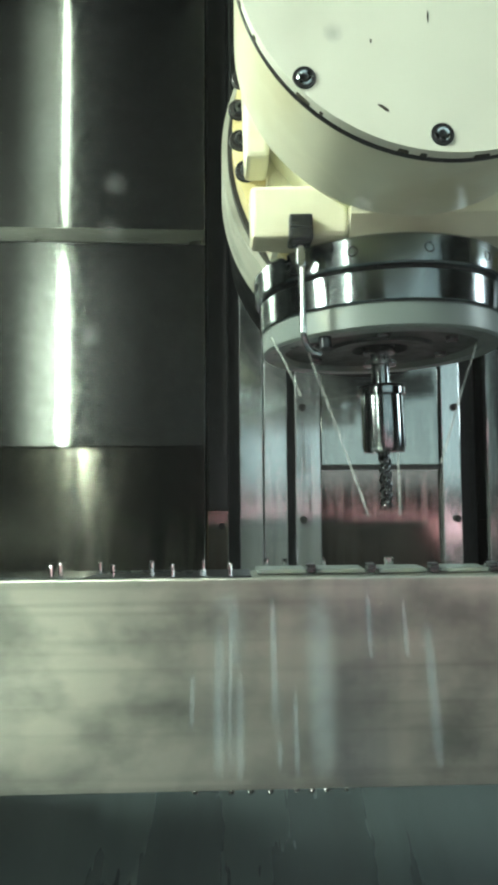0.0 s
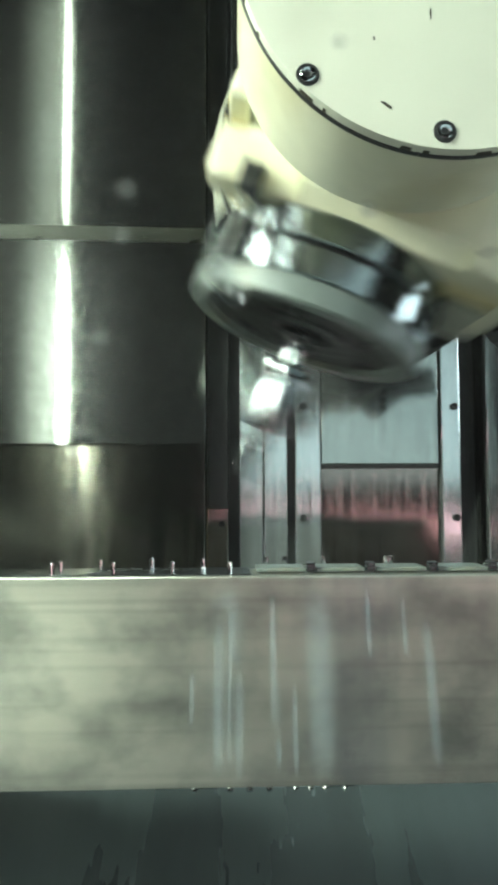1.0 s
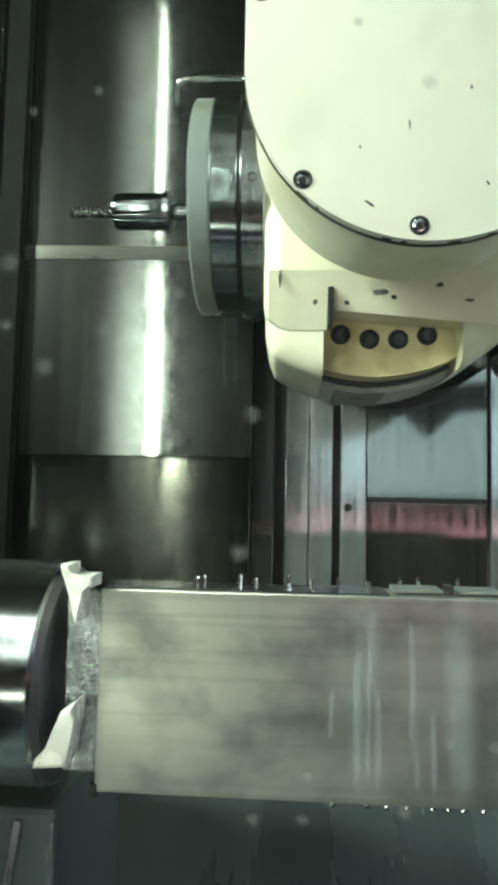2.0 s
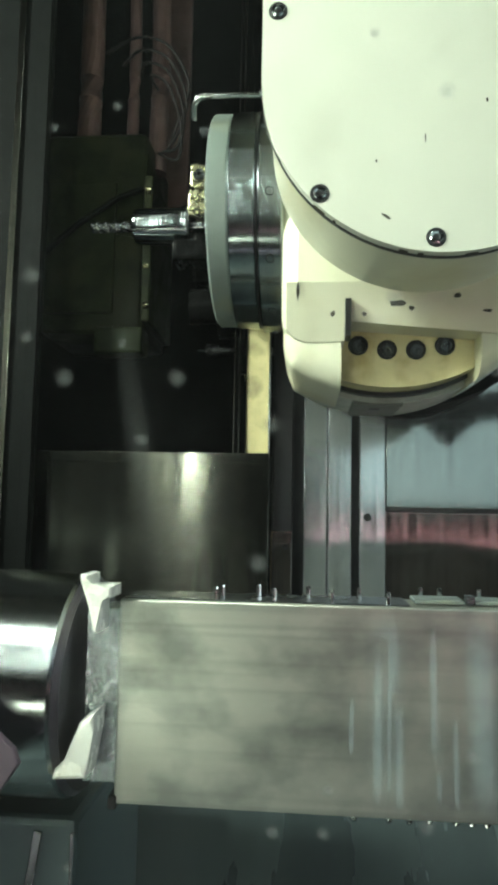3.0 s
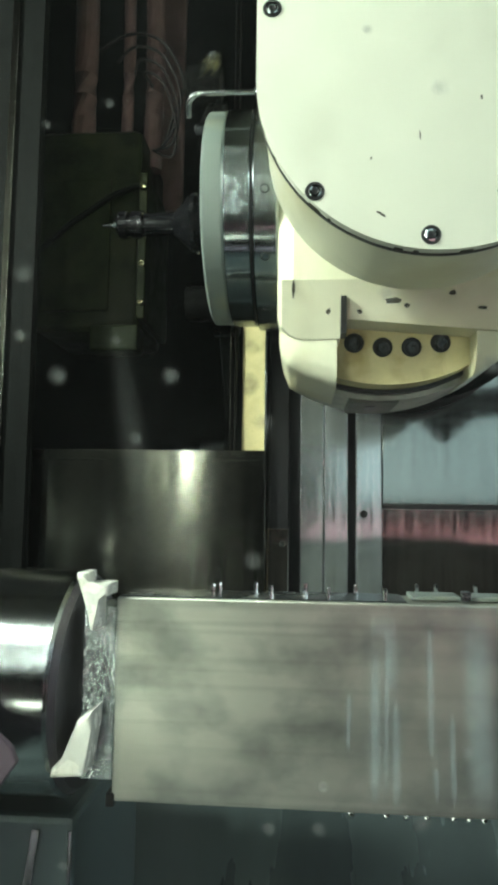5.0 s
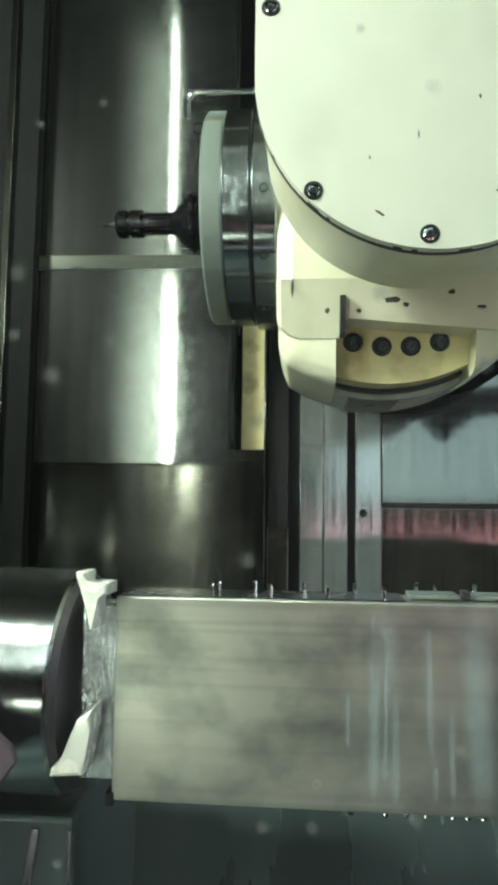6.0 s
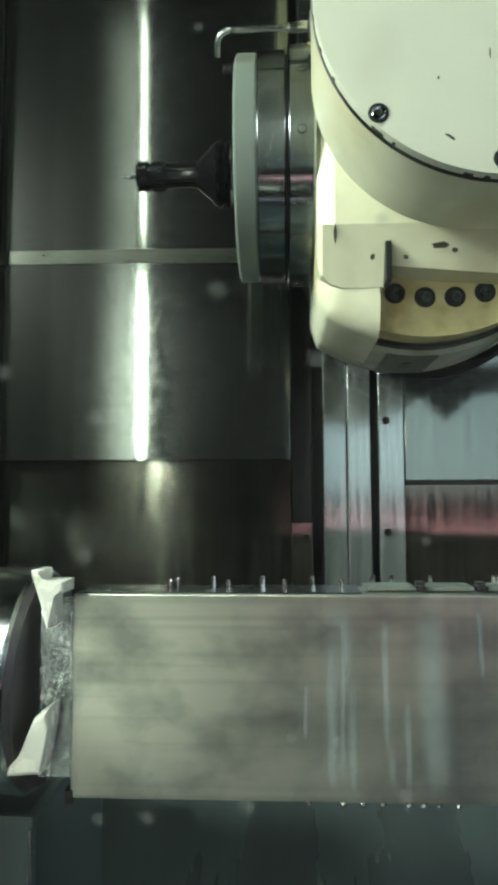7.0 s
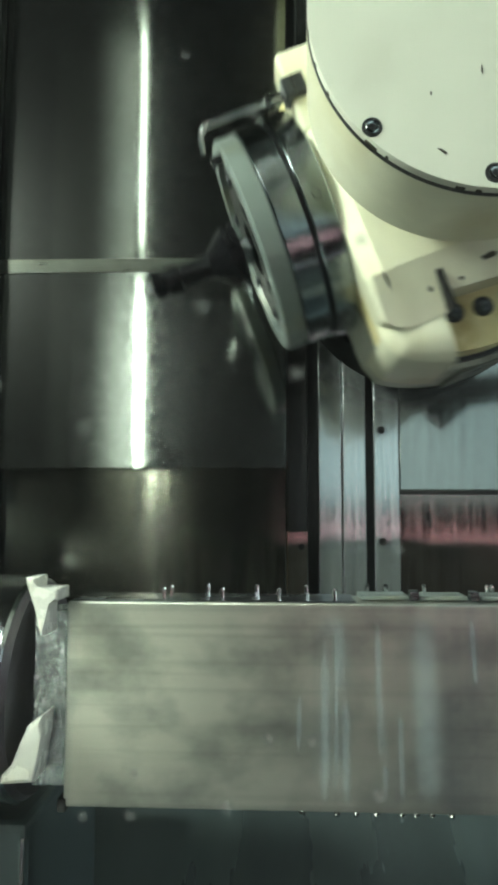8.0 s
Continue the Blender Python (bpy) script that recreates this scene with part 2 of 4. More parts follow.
CHIP = material("chipped_paint", (0.05, 0.045, 0.03), 0.6, 0.1, 0.4, 200, 0.3)
PAD = material("dull_dark_pad", (0.11, 0.115, 0.09), 0.5, 0.1, 0.2, 50, 0.1)
OILY_BLACK = material("oily_black_steel", (0.004, 0.004, 0.004), 0.30, 0.0, 0.3, 150, 0.4, spec=0.03)
TOOL_STEEL = material("bright_tool_steel", (0.31, 0.335, 0.345), 0.17, 1.0, 0.05, 100, 0.0, rough_vary=0.0, turned="Z")
LED = glow("led_tube", (0.86, 1.0, 0.86), 40.0)
# added glow, fading sideways, that draws the halo beside the door's streak
LED_HALO = glow("halo_panel", (0.84, 1.0, 0.84), 1.3)
LED_HALO.node_tree.nodes["Principled BSDF"].inputs["Base Color"].default_value = (0.02, 0.02, 0.02, 1)
_n, _l = LED_HALO.node_tree.nodes, LED_HALO.node_tree.links
_tc, _sx, _rx, _rz, _mu = (_n.new("ShaderNodeTexCoord"), _n.new("ShaderNodeSeparateXYZ"), _n.new("ShaderNodeMapRange"), _n.new("ShaderNodeMapRange"), _n.new("ShaderNodeMath"))
_l.new(_tc.outputs["Object"], _sx.inputs[0])
_rx.interpolation_type = _rz.interpolation_type = "SMOOTHERSTEP"
_rx.inputs["From Min"].default_value, _rx.inputs["From Max"].default_value, _rx.inputs["To Max"].default_value = -0.56, -0.36, 1.95
_rz.inputs["From Min"].default_value, _rz.inputs["From Max"].default_value, _rz.inputs["To Min"].default_value = 2.15, 1.70, 0.40
_mu.operation = "MULTIPLY"
_l.new(_sx.outputs["X"], _rx.inputs["Value"])
_l.new(_sx.outputs["Z"], _rz.inputs["Value"])
_l.new(_rx.outputs[0], _mu.inputs[0])
_l.new(_rz.outputs[0], _mu.inputs[1])
_l.new(_mu.outputs[0], _n["Principled BSDF"].inputs["Emission Strength"])
LED_UP = glow("led_upper_streak", (0.86, 1.0, 0.86), 17.0)
LED_CORNER = glow("added_key_led", (0.86, 1.0, 0.84), 112.0)
LED_LOW = glow("added_low_panel", (0.88, 1.0, 0.78), 8.2)
LED_MAUVE = glow("added_low_glow", (0.74, 0.70, 0.80), 0.85)
LED_TOP = glow("fill_led", (0.82, 1.0, 0.84), 1.2)
LED_COOL = glow("led_side", (0.78, 0.95, 0.97), 7.0)
LED_RED = glow("pink_reflection_glow", (1.0, 0.60, 0.66), 3.0)
_n, _l = LED_RED.node_tree.nodes, LED_RED.node_tree.links
_tc, _sx, _rz, _cr = (_n.new("ShaderNodeTexCoord"), _n.new("ShaderNodeSeparateXYZ"), _n.new("ShaderNodeMapRange"), _n.new("ShaderNodeValToRGB"))
_rz.inputs["From Min"].default_value, _rz.inputs["From Max"].default_value = 1.262, 1.302
_cr.color_ramp.interpolation = "EASE"
_cr.color_ramp.elements[0].position, _cr.color_ramp.elements[0].color = 0.0, (0.10, 0.09, 0.06, 1)
_cr.color_ramp.elements[1].position, _cr.color_ramp.elements[1].color = 1.0, (0.55, 0.32, 0.36, 1)
for _p, _c in ((0.15, (0.30, 0.20, 0.18, 1)), (0.45, (0.85, 0.51, 0.55, 1)), (0.75, (1.0, 0.60, 0.66, 1))):
    _cr.color_ramp.elements.new(_p).color = _c
_l.new(_tc.outputs["Object"], _sx.inputs[0])
_l.new(_sx.outputs["Z"], _rz.inputs["Value"])
_l.new(_rz.outputs[0], _cr.inputs[0])
_l.new(_cr.outputs[0], _n["Principled BSDF"].inputs["Emission Color"])



def film(name, base, low, high, scale, stretch, soft=False):
    """A see-through film: mostly clear, with a share of scattering dirt, water or haze."""
    m = bpy.data.materials.new(name)
    m.use_nodes = True
    nt = m.node_tree
    n, l = nt.nodes, nt.links
    n.remove(n["Principled BSDF"])
    out = n["Material Output"]
    clear = n.new("ShaderNodeBsdfTransparent")
    a = n.new("ShaderNodeBsdfDiffuse")
    b = n.new("ShaderNodeBsdfTranslucent")
    a.inputs["Color"].default_value = b.inputs["Color"].default_value = (*base, 1)
    both = n.new("ShaderNodeMixShader")
    l.new(a.outputs[0], both.inputs[1])
    l.new(b.outputs[0], both.inputs[2])
    mix = n.new("ShaderNodeMixShader")
    l.new(clear.outputs[0], mix.inputs[1])
    l.new(both.outputs[0], mix.inputs[2])
    tc = n.new("ShaderNodeTexCoord")
    rg = n.new("ShaderNodeMapRange")
    if soft:
        # thick in the middle, thin at the rim
        ln = n.new("ShaderNodeVectorMath")
        ln.operation = "LENGTH"
        mp = n.new("ShaderNodeMapping")
        mp.inputs["Scale"].default_value = stretch
        l.new(tc.outputs["Object"], mp.inputs["Vector"])
        if soft == "long":
            cube = n.new("ShaderNodeVectorMath")
            cube.operation = "MULTIPLY"
            sq = n.new("ShaderNodeVectorMath")
            sq.operation = "MULTIPLY"
            l.new(mp.outputs[0], sq.inputs[0])
            l.new(mp.outputs[0], sq.inputs[1])
            flat = n.new("ShaderNodeVectorMath")
            flat.operation = "MULTIPLY_ADD"
            flat.inputs[1].default_value, flat.inputs[2].default_value = (0, 0, 1), (1, 0, 0)
            l.new(sq.outputs[0], flat.inputs[0])
            l.new(mp.outputs[0], cube.inputs[0])
            l.new(flat.outputs[0], cube.inputs[1])
            l.new(cube.outputs[0], ln.inputs[0])
        else:
            l.new(mp.outputs[0], ln.inputs[0])
        rg.interpolation_type = "SMOOTHSTEP"
        rg.inputs["From Min"].default_value, rg.inputs["From Max"].default_value = 1.0, 0.0
        l.new(ln.outputs["Value"], rg.inputs["Value"])
    else:
        mp = n.new("ShaderNodeMapping")
        mp.inputs["Scale"].default_value = stretch
        l.new(tc.outputs["Object"], mp.inputs["Vector"])
        no = n.new("ShaderNodeTexNoise")
        no.inputs["Scale"].default_value = scale
        no.inputs["Detail"].default_value = 3
        l.new(mp.outputs[0], no.inputs["Vector"])
        rg.inputs["From Min"].default_value, rg.inputs["From Max"].default_value = 0.35, 0.75
        l.new(no.outputs["Fac"], rg.inputs["Value"])
    rg.inputs["To Min"].default_value, rg.inputs["To Max"].default_value = low, high
    l.new(rg.outputs[0], mix.inputs["Fac"])
    l.new(mix.outputs[0], out.inputs["Surface"])
    return m


# scatter share is set to lift the blacks, a haze laid over the view
WET_GLASS = film("greasy_haze_window", (0.85, 0.9, 0.88), 0.006, 0.018, 60, (1, 1, 0.35))
DROP = film("coolant_drop", (0.9, 0.95, 0.92), 0.0, 0.25, 1, (1 / 0.0016, 1 / 0.0016, 1 / 0.0016), True)
RUN = film("water_run", (0.66, 0.82, 0.94), 0.0, 0.105, 1, (1.1, 1, 1.05), "long")
SMEAR = film("coolant_smear", (0.9, 0.95, 0.9), 0.0, 0.10, 1, (1 / 0.0022, 1, 1 / 0.020), True)
JET = film("coolant_jet", (0.9, 0.95, 0.9), 0.20, 0.34, 200, (1, 1, 0.1))

# ---- mesh helpers ----


def bm_box(bm, x0, x1, y0, y1, z0, z1, bevel=0.0, seg=2):
    r = bmesh.ops.create_cube(bm, size=1.0)
    vs = r["verts"]
    for v in vs:
        v.co = Vector((x0 + (v.co.x + 0.5) * (x1 - x0), y0 + (v.co.y + 0.5) * (y1 - y0), z0 + (v.co.z + 0.5) * (z1 - z0)))
    if bevel > 0:
        es = list({e for v in vs for e in v.link_edges})
        bmesh.ops.bevel(bm, geom=es, offset=bevel, segments=seg, profile=0.5, affect="EDGES")
    return bm


def bm_lathe(bm, profile, m=None, seg=64, closed=True):
    """Turns (radius, height) pairs about z; m places the result."""
    m = m or Matrix()
    rings = []
    for r, h in profile:
        if r < 1e-6:
            rings.append([bm.verts.new(m @ Vector((0, 0, h)))])
        else:
            rings.append([bm.verts.new(m @ Vector((r * math.cos(2 * math.pi * i / seg), r * math.sin(2 * math.pi * i / seg), h))) for i in range(seg)])
    for a, b in zip(rings, rings[1:]):
        for i in range(seg):
            j = (i + 1) % seg
            if len(a) == 1 and len(b) == 1:
                continue
            if len(a) == 1:
                bm.faces.new((a[0], b[i], b[j]))
            elif len(b) == 1:
                bm.faces.new((a[i], a[j], b[0]))
            else:
                bm.faces.new((a[i], a[j], b[j], b[i]))
    return bm


def bm_prism(bm, outline, y0, y1, bevel=0.0, seg=2):
    """A solid whose (x, z) outline is drawn along y."""
    front = [bm.verts.new((x, y0, z)) for x, z in outline]
    back = [bm.verts.new((x, y1, z)) for x, z in outline]
    k = len(outline)
    faces = [bm.faces.new(front), bm.faces.new(back[::-1])]
    rim = list(faces[0].edges)
    for i in range(k):
        bm.faces.new((front[i], back[i], back[(i + 1) % k], front[(i + 1) % k]))
    if bevel > 0:
        bmesh.ops.bevel(bm, geom=rim, offset=bevel, segments=seg, profile=0.5, affect="EDGES")
    return bm


def bm_tube(bm, points, radius, seg=10):
    """A round rod along the points."""
    pts = [Vector(p) for p in points]
    rings = []
    for i, p in enumerate(pts):
        d = (pts[min(i + 1, len(pts) - 1)] - pts[max(i - 1, 0)]).normalized()
        q = d.to_track_quat("Z", "Y")
        rings.append([bm.verts.new(p + q @ Vector((radius * math.cos(2 * math.pi * k / seg), radius * math.sin(2 * math.pi * k / seg), 0))) for k in range(seg)])
    for a, b in zip(rings, rings[1:]):
        for i in range(seg):
            bm.faces.new((a[i], a[(i + 1) % seg], b[(i + 1) % seg], b[i]))
    bm.faces.new(rings[0][::-1])
    bm.faces.new(rings[-1])
    return bm


def mesh_of(name, bm, mat, sharp=21):
    bmesh.ops.recalc_face_normals(bm, faces=bm.faces[:])
    me = bpy.data.meshes.new(name)
    for f in bm.faces:
        f.smooth = True
    for e in bm.edges:
        if len(e.link_faces) == 2 and e.calc_face_angle(0) > radians(sharp):
            e.smooth = False
    bm.to_mesh(me)
    bm.free()
    me.materials.append(mat)
    return me


def thing(name, label, category, at=None, group="", kind=""):
    ob = new(name)
    ob.empty_display_size = 0.05
    ob.matrix_basis = at or Matrix()
    return tagged(ob, label, category, group, kind)


def part(name, bm, mat, parent, label="", m=None):
    ob = new(name, mesh_of(name, bm, mat))
    ob.parent = parent
    if m:
        ob.matrix_basis = m
    if label:
        ob["label"] = label
    return ob


def solid(name, bm, mat, label, category, group="", kind="", m=None):
    ob = new(name, mesh_of(name, bm, mat))
    if m:
        ob.matrix_basis = m
    return tagged(ob, label, category, group, kind)


def box(*a, bevel=0.0, seg=2):
    return bm_box(bmesh.new(), *a, bevel=bevel, seg=seg)


def lathe(profile, m=None, seg=64):
    return bm_lathe(bmesh.new(), profile, m, seg)


def prism(outline, y0, y1, bevel=0.0, seg=2):
    return bm_prism(bmesh.new(), outline, y0, y1, bevel, seg)


def tube(points, radius, seg=10):
    return bm_tube(bmesh.new(), points, radius, seg)


def smooth(points, n=6):
    """A rounded line through the points."""
    p = [Vector(q) for q in points]
    out = []
    for i in range(len(p) - 1):
        a, b, c, d = p[max(i - 1, 0)], p[i], p[i + 1], p[min(i + 2, len(p) - 1)]
        for k in range(n):
            u = k / n
            out.append(0.5 * (2 * b + (c - a) * u + (2 * a - 5 * b + 4 * c - d) * u**2 + (3 * b - a - 3 * c + d) * u**3))
    return out + [p[-1]]


TO_FRONT = Matrix.Rotation(radians(90), 4, "X")   # turns z to the viewer (-y)
DOWN = Matrix.Rotation(radians(180), 4, "X")      # turns z to -z
TO_RIGHT = Matrix.Rotation(radians(90), 4, "Y")   # turns z to +x


def cap_screw(parent, x, y, z, r=0.006, mat=None, name="cap_screw"):
    """A socket screw that faces the viewer, with its hexagon socket."""
    m = Matrix.Translation((x, y, z)) @ TO_FRONT
    prof = [(0, 0.0005), (r * 0.45, 0.0005), (r * 0.5, 0.004), (r * 0.85, 0.0045), (r, 0.0035), (r, -0.003)]
    return part(name, lathe(prof, m, 18), mat or BLACK_STEEL, parent)

# ---- the machine's enclosure ----


def enclosure():
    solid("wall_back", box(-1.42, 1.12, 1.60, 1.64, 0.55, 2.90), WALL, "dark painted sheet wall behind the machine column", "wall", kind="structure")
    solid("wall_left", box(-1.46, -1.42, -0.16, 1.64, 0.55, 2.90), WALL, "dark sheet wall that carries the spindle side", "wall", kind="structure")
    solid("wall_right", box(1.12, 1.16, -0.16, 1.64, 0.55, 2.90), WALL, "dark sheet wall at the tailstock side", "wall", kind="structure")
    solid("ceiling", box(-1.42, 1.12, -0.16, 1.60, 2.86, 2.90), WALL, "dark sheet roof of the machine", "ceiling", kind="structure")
    # unseen wall behind the view; its opening lets world light onto the way covers
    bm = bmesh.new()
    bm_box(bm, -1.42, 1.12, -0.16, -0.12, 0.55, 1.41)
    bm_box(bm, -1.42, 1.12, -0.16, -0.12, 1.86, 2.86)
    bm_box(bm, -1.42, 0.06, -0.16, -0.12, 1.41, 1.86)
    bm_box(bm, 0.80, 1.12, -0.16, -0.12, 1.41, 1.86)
    solid("wall_front", bm, WALL, "unseen dark wall behind the view, its opening sized to light the way covers", "wall", kind="structure")
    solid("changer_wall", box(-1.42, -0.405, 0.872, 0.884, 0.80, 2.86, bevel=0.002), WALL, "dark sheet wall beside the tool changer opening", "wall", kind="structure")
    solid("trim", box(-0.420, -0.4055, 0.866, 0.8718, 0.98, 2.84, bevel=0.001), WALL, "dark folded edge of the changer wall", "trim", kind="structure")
    solid("trim", box(-0.452, -0.442, 0.866, 0.8718, 0.98, 2.84, bevel=0.001), APRON, "thin steel strip on the changer wall", "trim", kind="structure")
    # sloping wet bed sheet, in folded panels
    bm = bmesh.new()
    outline = [(-0.12, 0.70), (0.30, 0.74), (0.62, 0.90), (0.86, 1.035), (1.60, 1.06), (1.60, 0.56), (-0.12, 0.56)]
    a = [bm.verts.new((-1.42, y, z)) for y, z in outline]
    b = [bm.verts.new((1.12, y, z)) for y, z in outline]
    bm.faces.new(a)
    bm.faces.new(b[::-1])
    for i in range(len(outline)):
        j = (i + 1) % len(outline)
        bm.faces.new((a[i], b[i], b[j], a[j]))
    solid("floor", bm, BED, "sloping wet teal-dark steel bed sheet", "machine bed", kind="structure")


def led_fixture(name, label, x0, x1, y0, y1, z0, z1, face, mat):
    """A slim housing with a glowing diffuser on one face."""
    ob = thing(name, label, "lamp")
    d = 0.004
    part("housing", box(x0, x1, y0, y1, z0, z1, bevel=0.003), WALL, ob)
    if face == "+y":
        bx = (x0 + d, x1 - d, y1, y1 + 0.004, z0 + d, z1 - d)
    elif face == "-x":
        bx = (x0 - 0.004, x0, y0 + d, y1 - d, z0 + d, z1 - d)
    else:
        bx = (x0 + d, x1 - d, y0 + d, y1 - d, z0 - 0.004, z0)
    part("diffuser", box(*bx, bevel=0.001), mat, ob, "glowing frosted diffuser")
    return ob


def lights():
    led_fixture("led_light", "white led work light beside the window", -0.3785, -0.3500, -0.12, -0.06, 1.505, 1.985, "+y", LED)
    led_fixture("led_light", "added dim panel, reflected as the halo of the door streak", -0.670, -0.386, -0.12, -0.075, 1.45, 2.74, "+y", LED_HALO)
    # added tube without a lamp behind it; it draws the streak's upper half
    led_fixture("led_light", "added dim upper tube, reflected as the top of the streak", -0.3735, -0.3545, -0.12, -0.06, 2.12, 2.76, "+y", LED_UP)
    # unseen key light, added where the door does not mirror it
    corner = thing("led_light", "added unseen key light high in the front corner", "lamp", look((-1.15, -0.02, 2.22), (0.05, 0.50, 1.60)))
    part("housing", box(-0.17, 0.17, -0.17, 0.17, 0.0, 0.04, bevel=0.004), WALL, corner)
    part("diffuser", box(-0.15, 0.15, -0.15, 0.15, -0.005, -0.0005, bevel=0.001), LED_CORNER, corner, "glowing frosted diffuser")
    # unseen panel, added to brighten the block's left end and the chuck
    led_fixture("led_light", "added unseen low panel that brightens the left of the block", -0.62, -0.20, -0.12, -0.10, 1.095, 1.145, "+y", LED_LOW)
    # unseen bar, added for a mauve tint and a highlight on the bands
    led_fixture("added_glow_bar", "added unseen pale bar that tints the block and the spindle bands", -1.00, 0.95, -0.12, -0.10, 0.835, 0.870, "+y", LED_MAUVE)
    # unseen fill for the head's front, set where the head hides its reflection
    led_fixture("fill_bar", "added unseen fill bar high at the front", 0.28, 1.05, -0.12, -0.06, 2.20, 2.28, "+y", LED_TOP)
    led_fixture("side_light", "cool white led light on the tailstock side", 1.08, 1.12, 0.45, 0.62, 1.45, 2.2, "-x", LED_COOL)
    # unseen red glow, added so the way covers mirror a pink band
    led_fixture("added_glow_bar", "added red glow bar that makes the pink reflection", -0.03, 0.78, -0.12, -0.10, 1.262, 1.302, "+y", LED_RED)


# ---- the column with its way covers ----


def carriage():
    ob = thing("column_carriage", "travelling machine column with bright steel way covers", "machine column")
    part("way_cover", box(0.0477, 0.0799, 0.950, 0.990, 0.98, 2.84, bevel=0.0015), RAIL, ob, "bright steel strip")
    part("way_cover", box(0.0812, 0.1131, 0.946, 0.990, 0.98, 2.84, bevel=0.0015), RAIL, ob, "bright steel strip")
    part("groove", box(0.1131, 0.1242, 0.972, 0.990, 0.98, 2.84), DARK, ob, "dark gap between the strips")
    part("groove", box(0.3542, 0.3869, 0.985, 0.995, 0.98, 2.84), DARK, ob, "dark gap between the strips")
    part("side_sheet", box(0.3869, 0.98, 0.940, 0.950, 0.98, 2.84, bevel=0.002), PLATE, ob, "pale satin steel sheet")
    part("lower_cover", box(0.1605, 0.3265, 0.962, 0.972, 0.98, 1.75, bevel=0.001), PLEAT, ob, "brown-tinted polished telescopic cover")
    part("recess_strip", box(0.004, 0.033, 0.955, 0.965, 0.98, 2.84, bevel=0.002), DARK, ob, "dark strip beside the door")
    low = part("recess_plate", box(0.0035, 0.0325, 0.9480, 0.9548, 0.98, 1.3660, bevel=0.001), PLEAT, ob, "short brownish plate in the recess")
    cap_screw(low, 0.0235, 0.9478, 1.3450, 0.0042, SEAL, "bolt")
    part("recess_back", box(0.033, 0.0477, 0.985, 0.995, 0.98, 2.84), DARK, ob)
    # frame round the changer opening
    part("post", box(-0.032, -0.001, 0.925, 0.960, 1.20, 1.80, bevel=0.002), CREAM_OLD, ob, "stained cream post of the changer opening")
    part("guide_strip", box(-0.0485, -0.0465, 0.915, 0.925, 1.20, 2.84), APRON, ob)
    part("guide_strip", box(-0.0420, -0.0395, 0.915, 0.925, 1.20, 2.84), APRON, ob)
    part("guide_strip", box(-0.0005, 0.0015, 0.915, 0.925, 1.20, 2.84), STEEL, ob)
    apron = part("apron", box(-0.80, 0.002, 0.9055, 0.912, 0.98, 1.4695, bevel=0.001), APRON, ob, "worn steel sheet below the changer opening")
    part("lip", box(-0.80, 0.002, 0.903, 0.9053, 1.456, 1.4700, bevel=0.0008), APRON, apron)
    return ob


def bolted_strip(x0, x1, bolt_x):
    ob = thing("guide_rail", "bright steel strip with dark bolts beside the slide plate", "guide rail", group="bolted strips")
    rail = part("way_cover", box(x0, x1, 0.950, 0.990, 0.98, 2.84, bevel=0.0015), RAIL, ob)
    for k in range(7):
        cap_screw(rail, bolt_x, 0.9497, 1.199 + 0.1535 * k, 0.0052, SEAL, "bolt")
    return ob


def slide_plate():
    ob = thing("slide_plate", "pale satin steel slide plate with a dark lower edge", "machine cover")
    part("plate", box(0.1605, 0.3240, 0.952, 0.958, 0.0, 0.95, bevel=0.001), PLATE, ob)
    part("wiper", box(0.1605, 0.3240, 0.9525, 0.9605, -0.006, -0.0005, bevel=0.001), SEAL, ob, "black wiper edge")
    return ob


def bow(x):
    """How far the door's thin sheet is bowed out of true at x, convex towards the operator."""
    steps, y = 40, 0.0
    for i in range(steps):
        u = x * (i + 0.5) / steps
        slope = min(max(0.0155 + (u + 0.215) * 0.24, -0.002), 0.027)
        y += slope * x / steps
    return y


def bowed_sheet(y0, y1, z0, z1, n=48):
    bm = bmesh.new()
    xs = [-0.405 + 0.407 * i / n for i in range(n + 1)]
    rows = [[bm.verts.new((x, y + bow(x), z)) for x in xs] for y, z in ((y0, z0), (y0, z1), (y1, z1), (y1, z0))]
    for k in range(4):
        a, b = rows[k], rows[(k + 1) % 4]
        for i in range(n):
            bm.faces.new((a[i], a[i + 1], b[i + 1], b[i]))
    for i in (0, n):
        bm.faces.new([r[i] for r in rows])
    return bm


def changer_door():
    ob = thing("sliding_door", "brushed stainless sliding door of the tool changer", "door")
    part("sheet", bowed_sheet(0.893, 0.899, 1.4500, 1.7138), DOOR, ob)
    part("sheet", bowed_sheet(0.893, 0.899, 1.7330, 2.83), DOOR, ob)
    part("seam_strip", bowed_sheet(0.8915, 0.8985, 1.7142, 1.7326), SEAM, ob, "dull joint strip")
    part("edge_fold", box(-0.001, 0.0022, 0.8995, 0.9045, 1.4500, 2.83), STEEL, ob)
    return ob


# ---- workpiece and chuck ----


def workpiece():
    ob = thing("workpiece", "long grey sawn aluminium block clamped in the chuck", "workpiece")
    part("block", box(-0.1883, 0.42, 0.53, 0.580, 1.1738, 1.3263, bevel=0.0015), BLOCK, ob)
    part("stub", box(-0.2160, -0.1885, 0.536, 0.576, 1.186, 1.318, bevel=0.002), BLOCK_END, ob, "wet milled end of the block")
    part("top_face", box(-0.1860, 0.034, 0.5335, 0.5790, 1.3264, 1.3274, bevel=0.0003), BLACK_STEEL, ob, "thin dark sheet over the top of the block")
    part("notch", box(-0.1925, -0.1860, 0.5285, 0.548, 1.1700, 1.1800, bevel=0.001), SEAL, ob)
    return ob


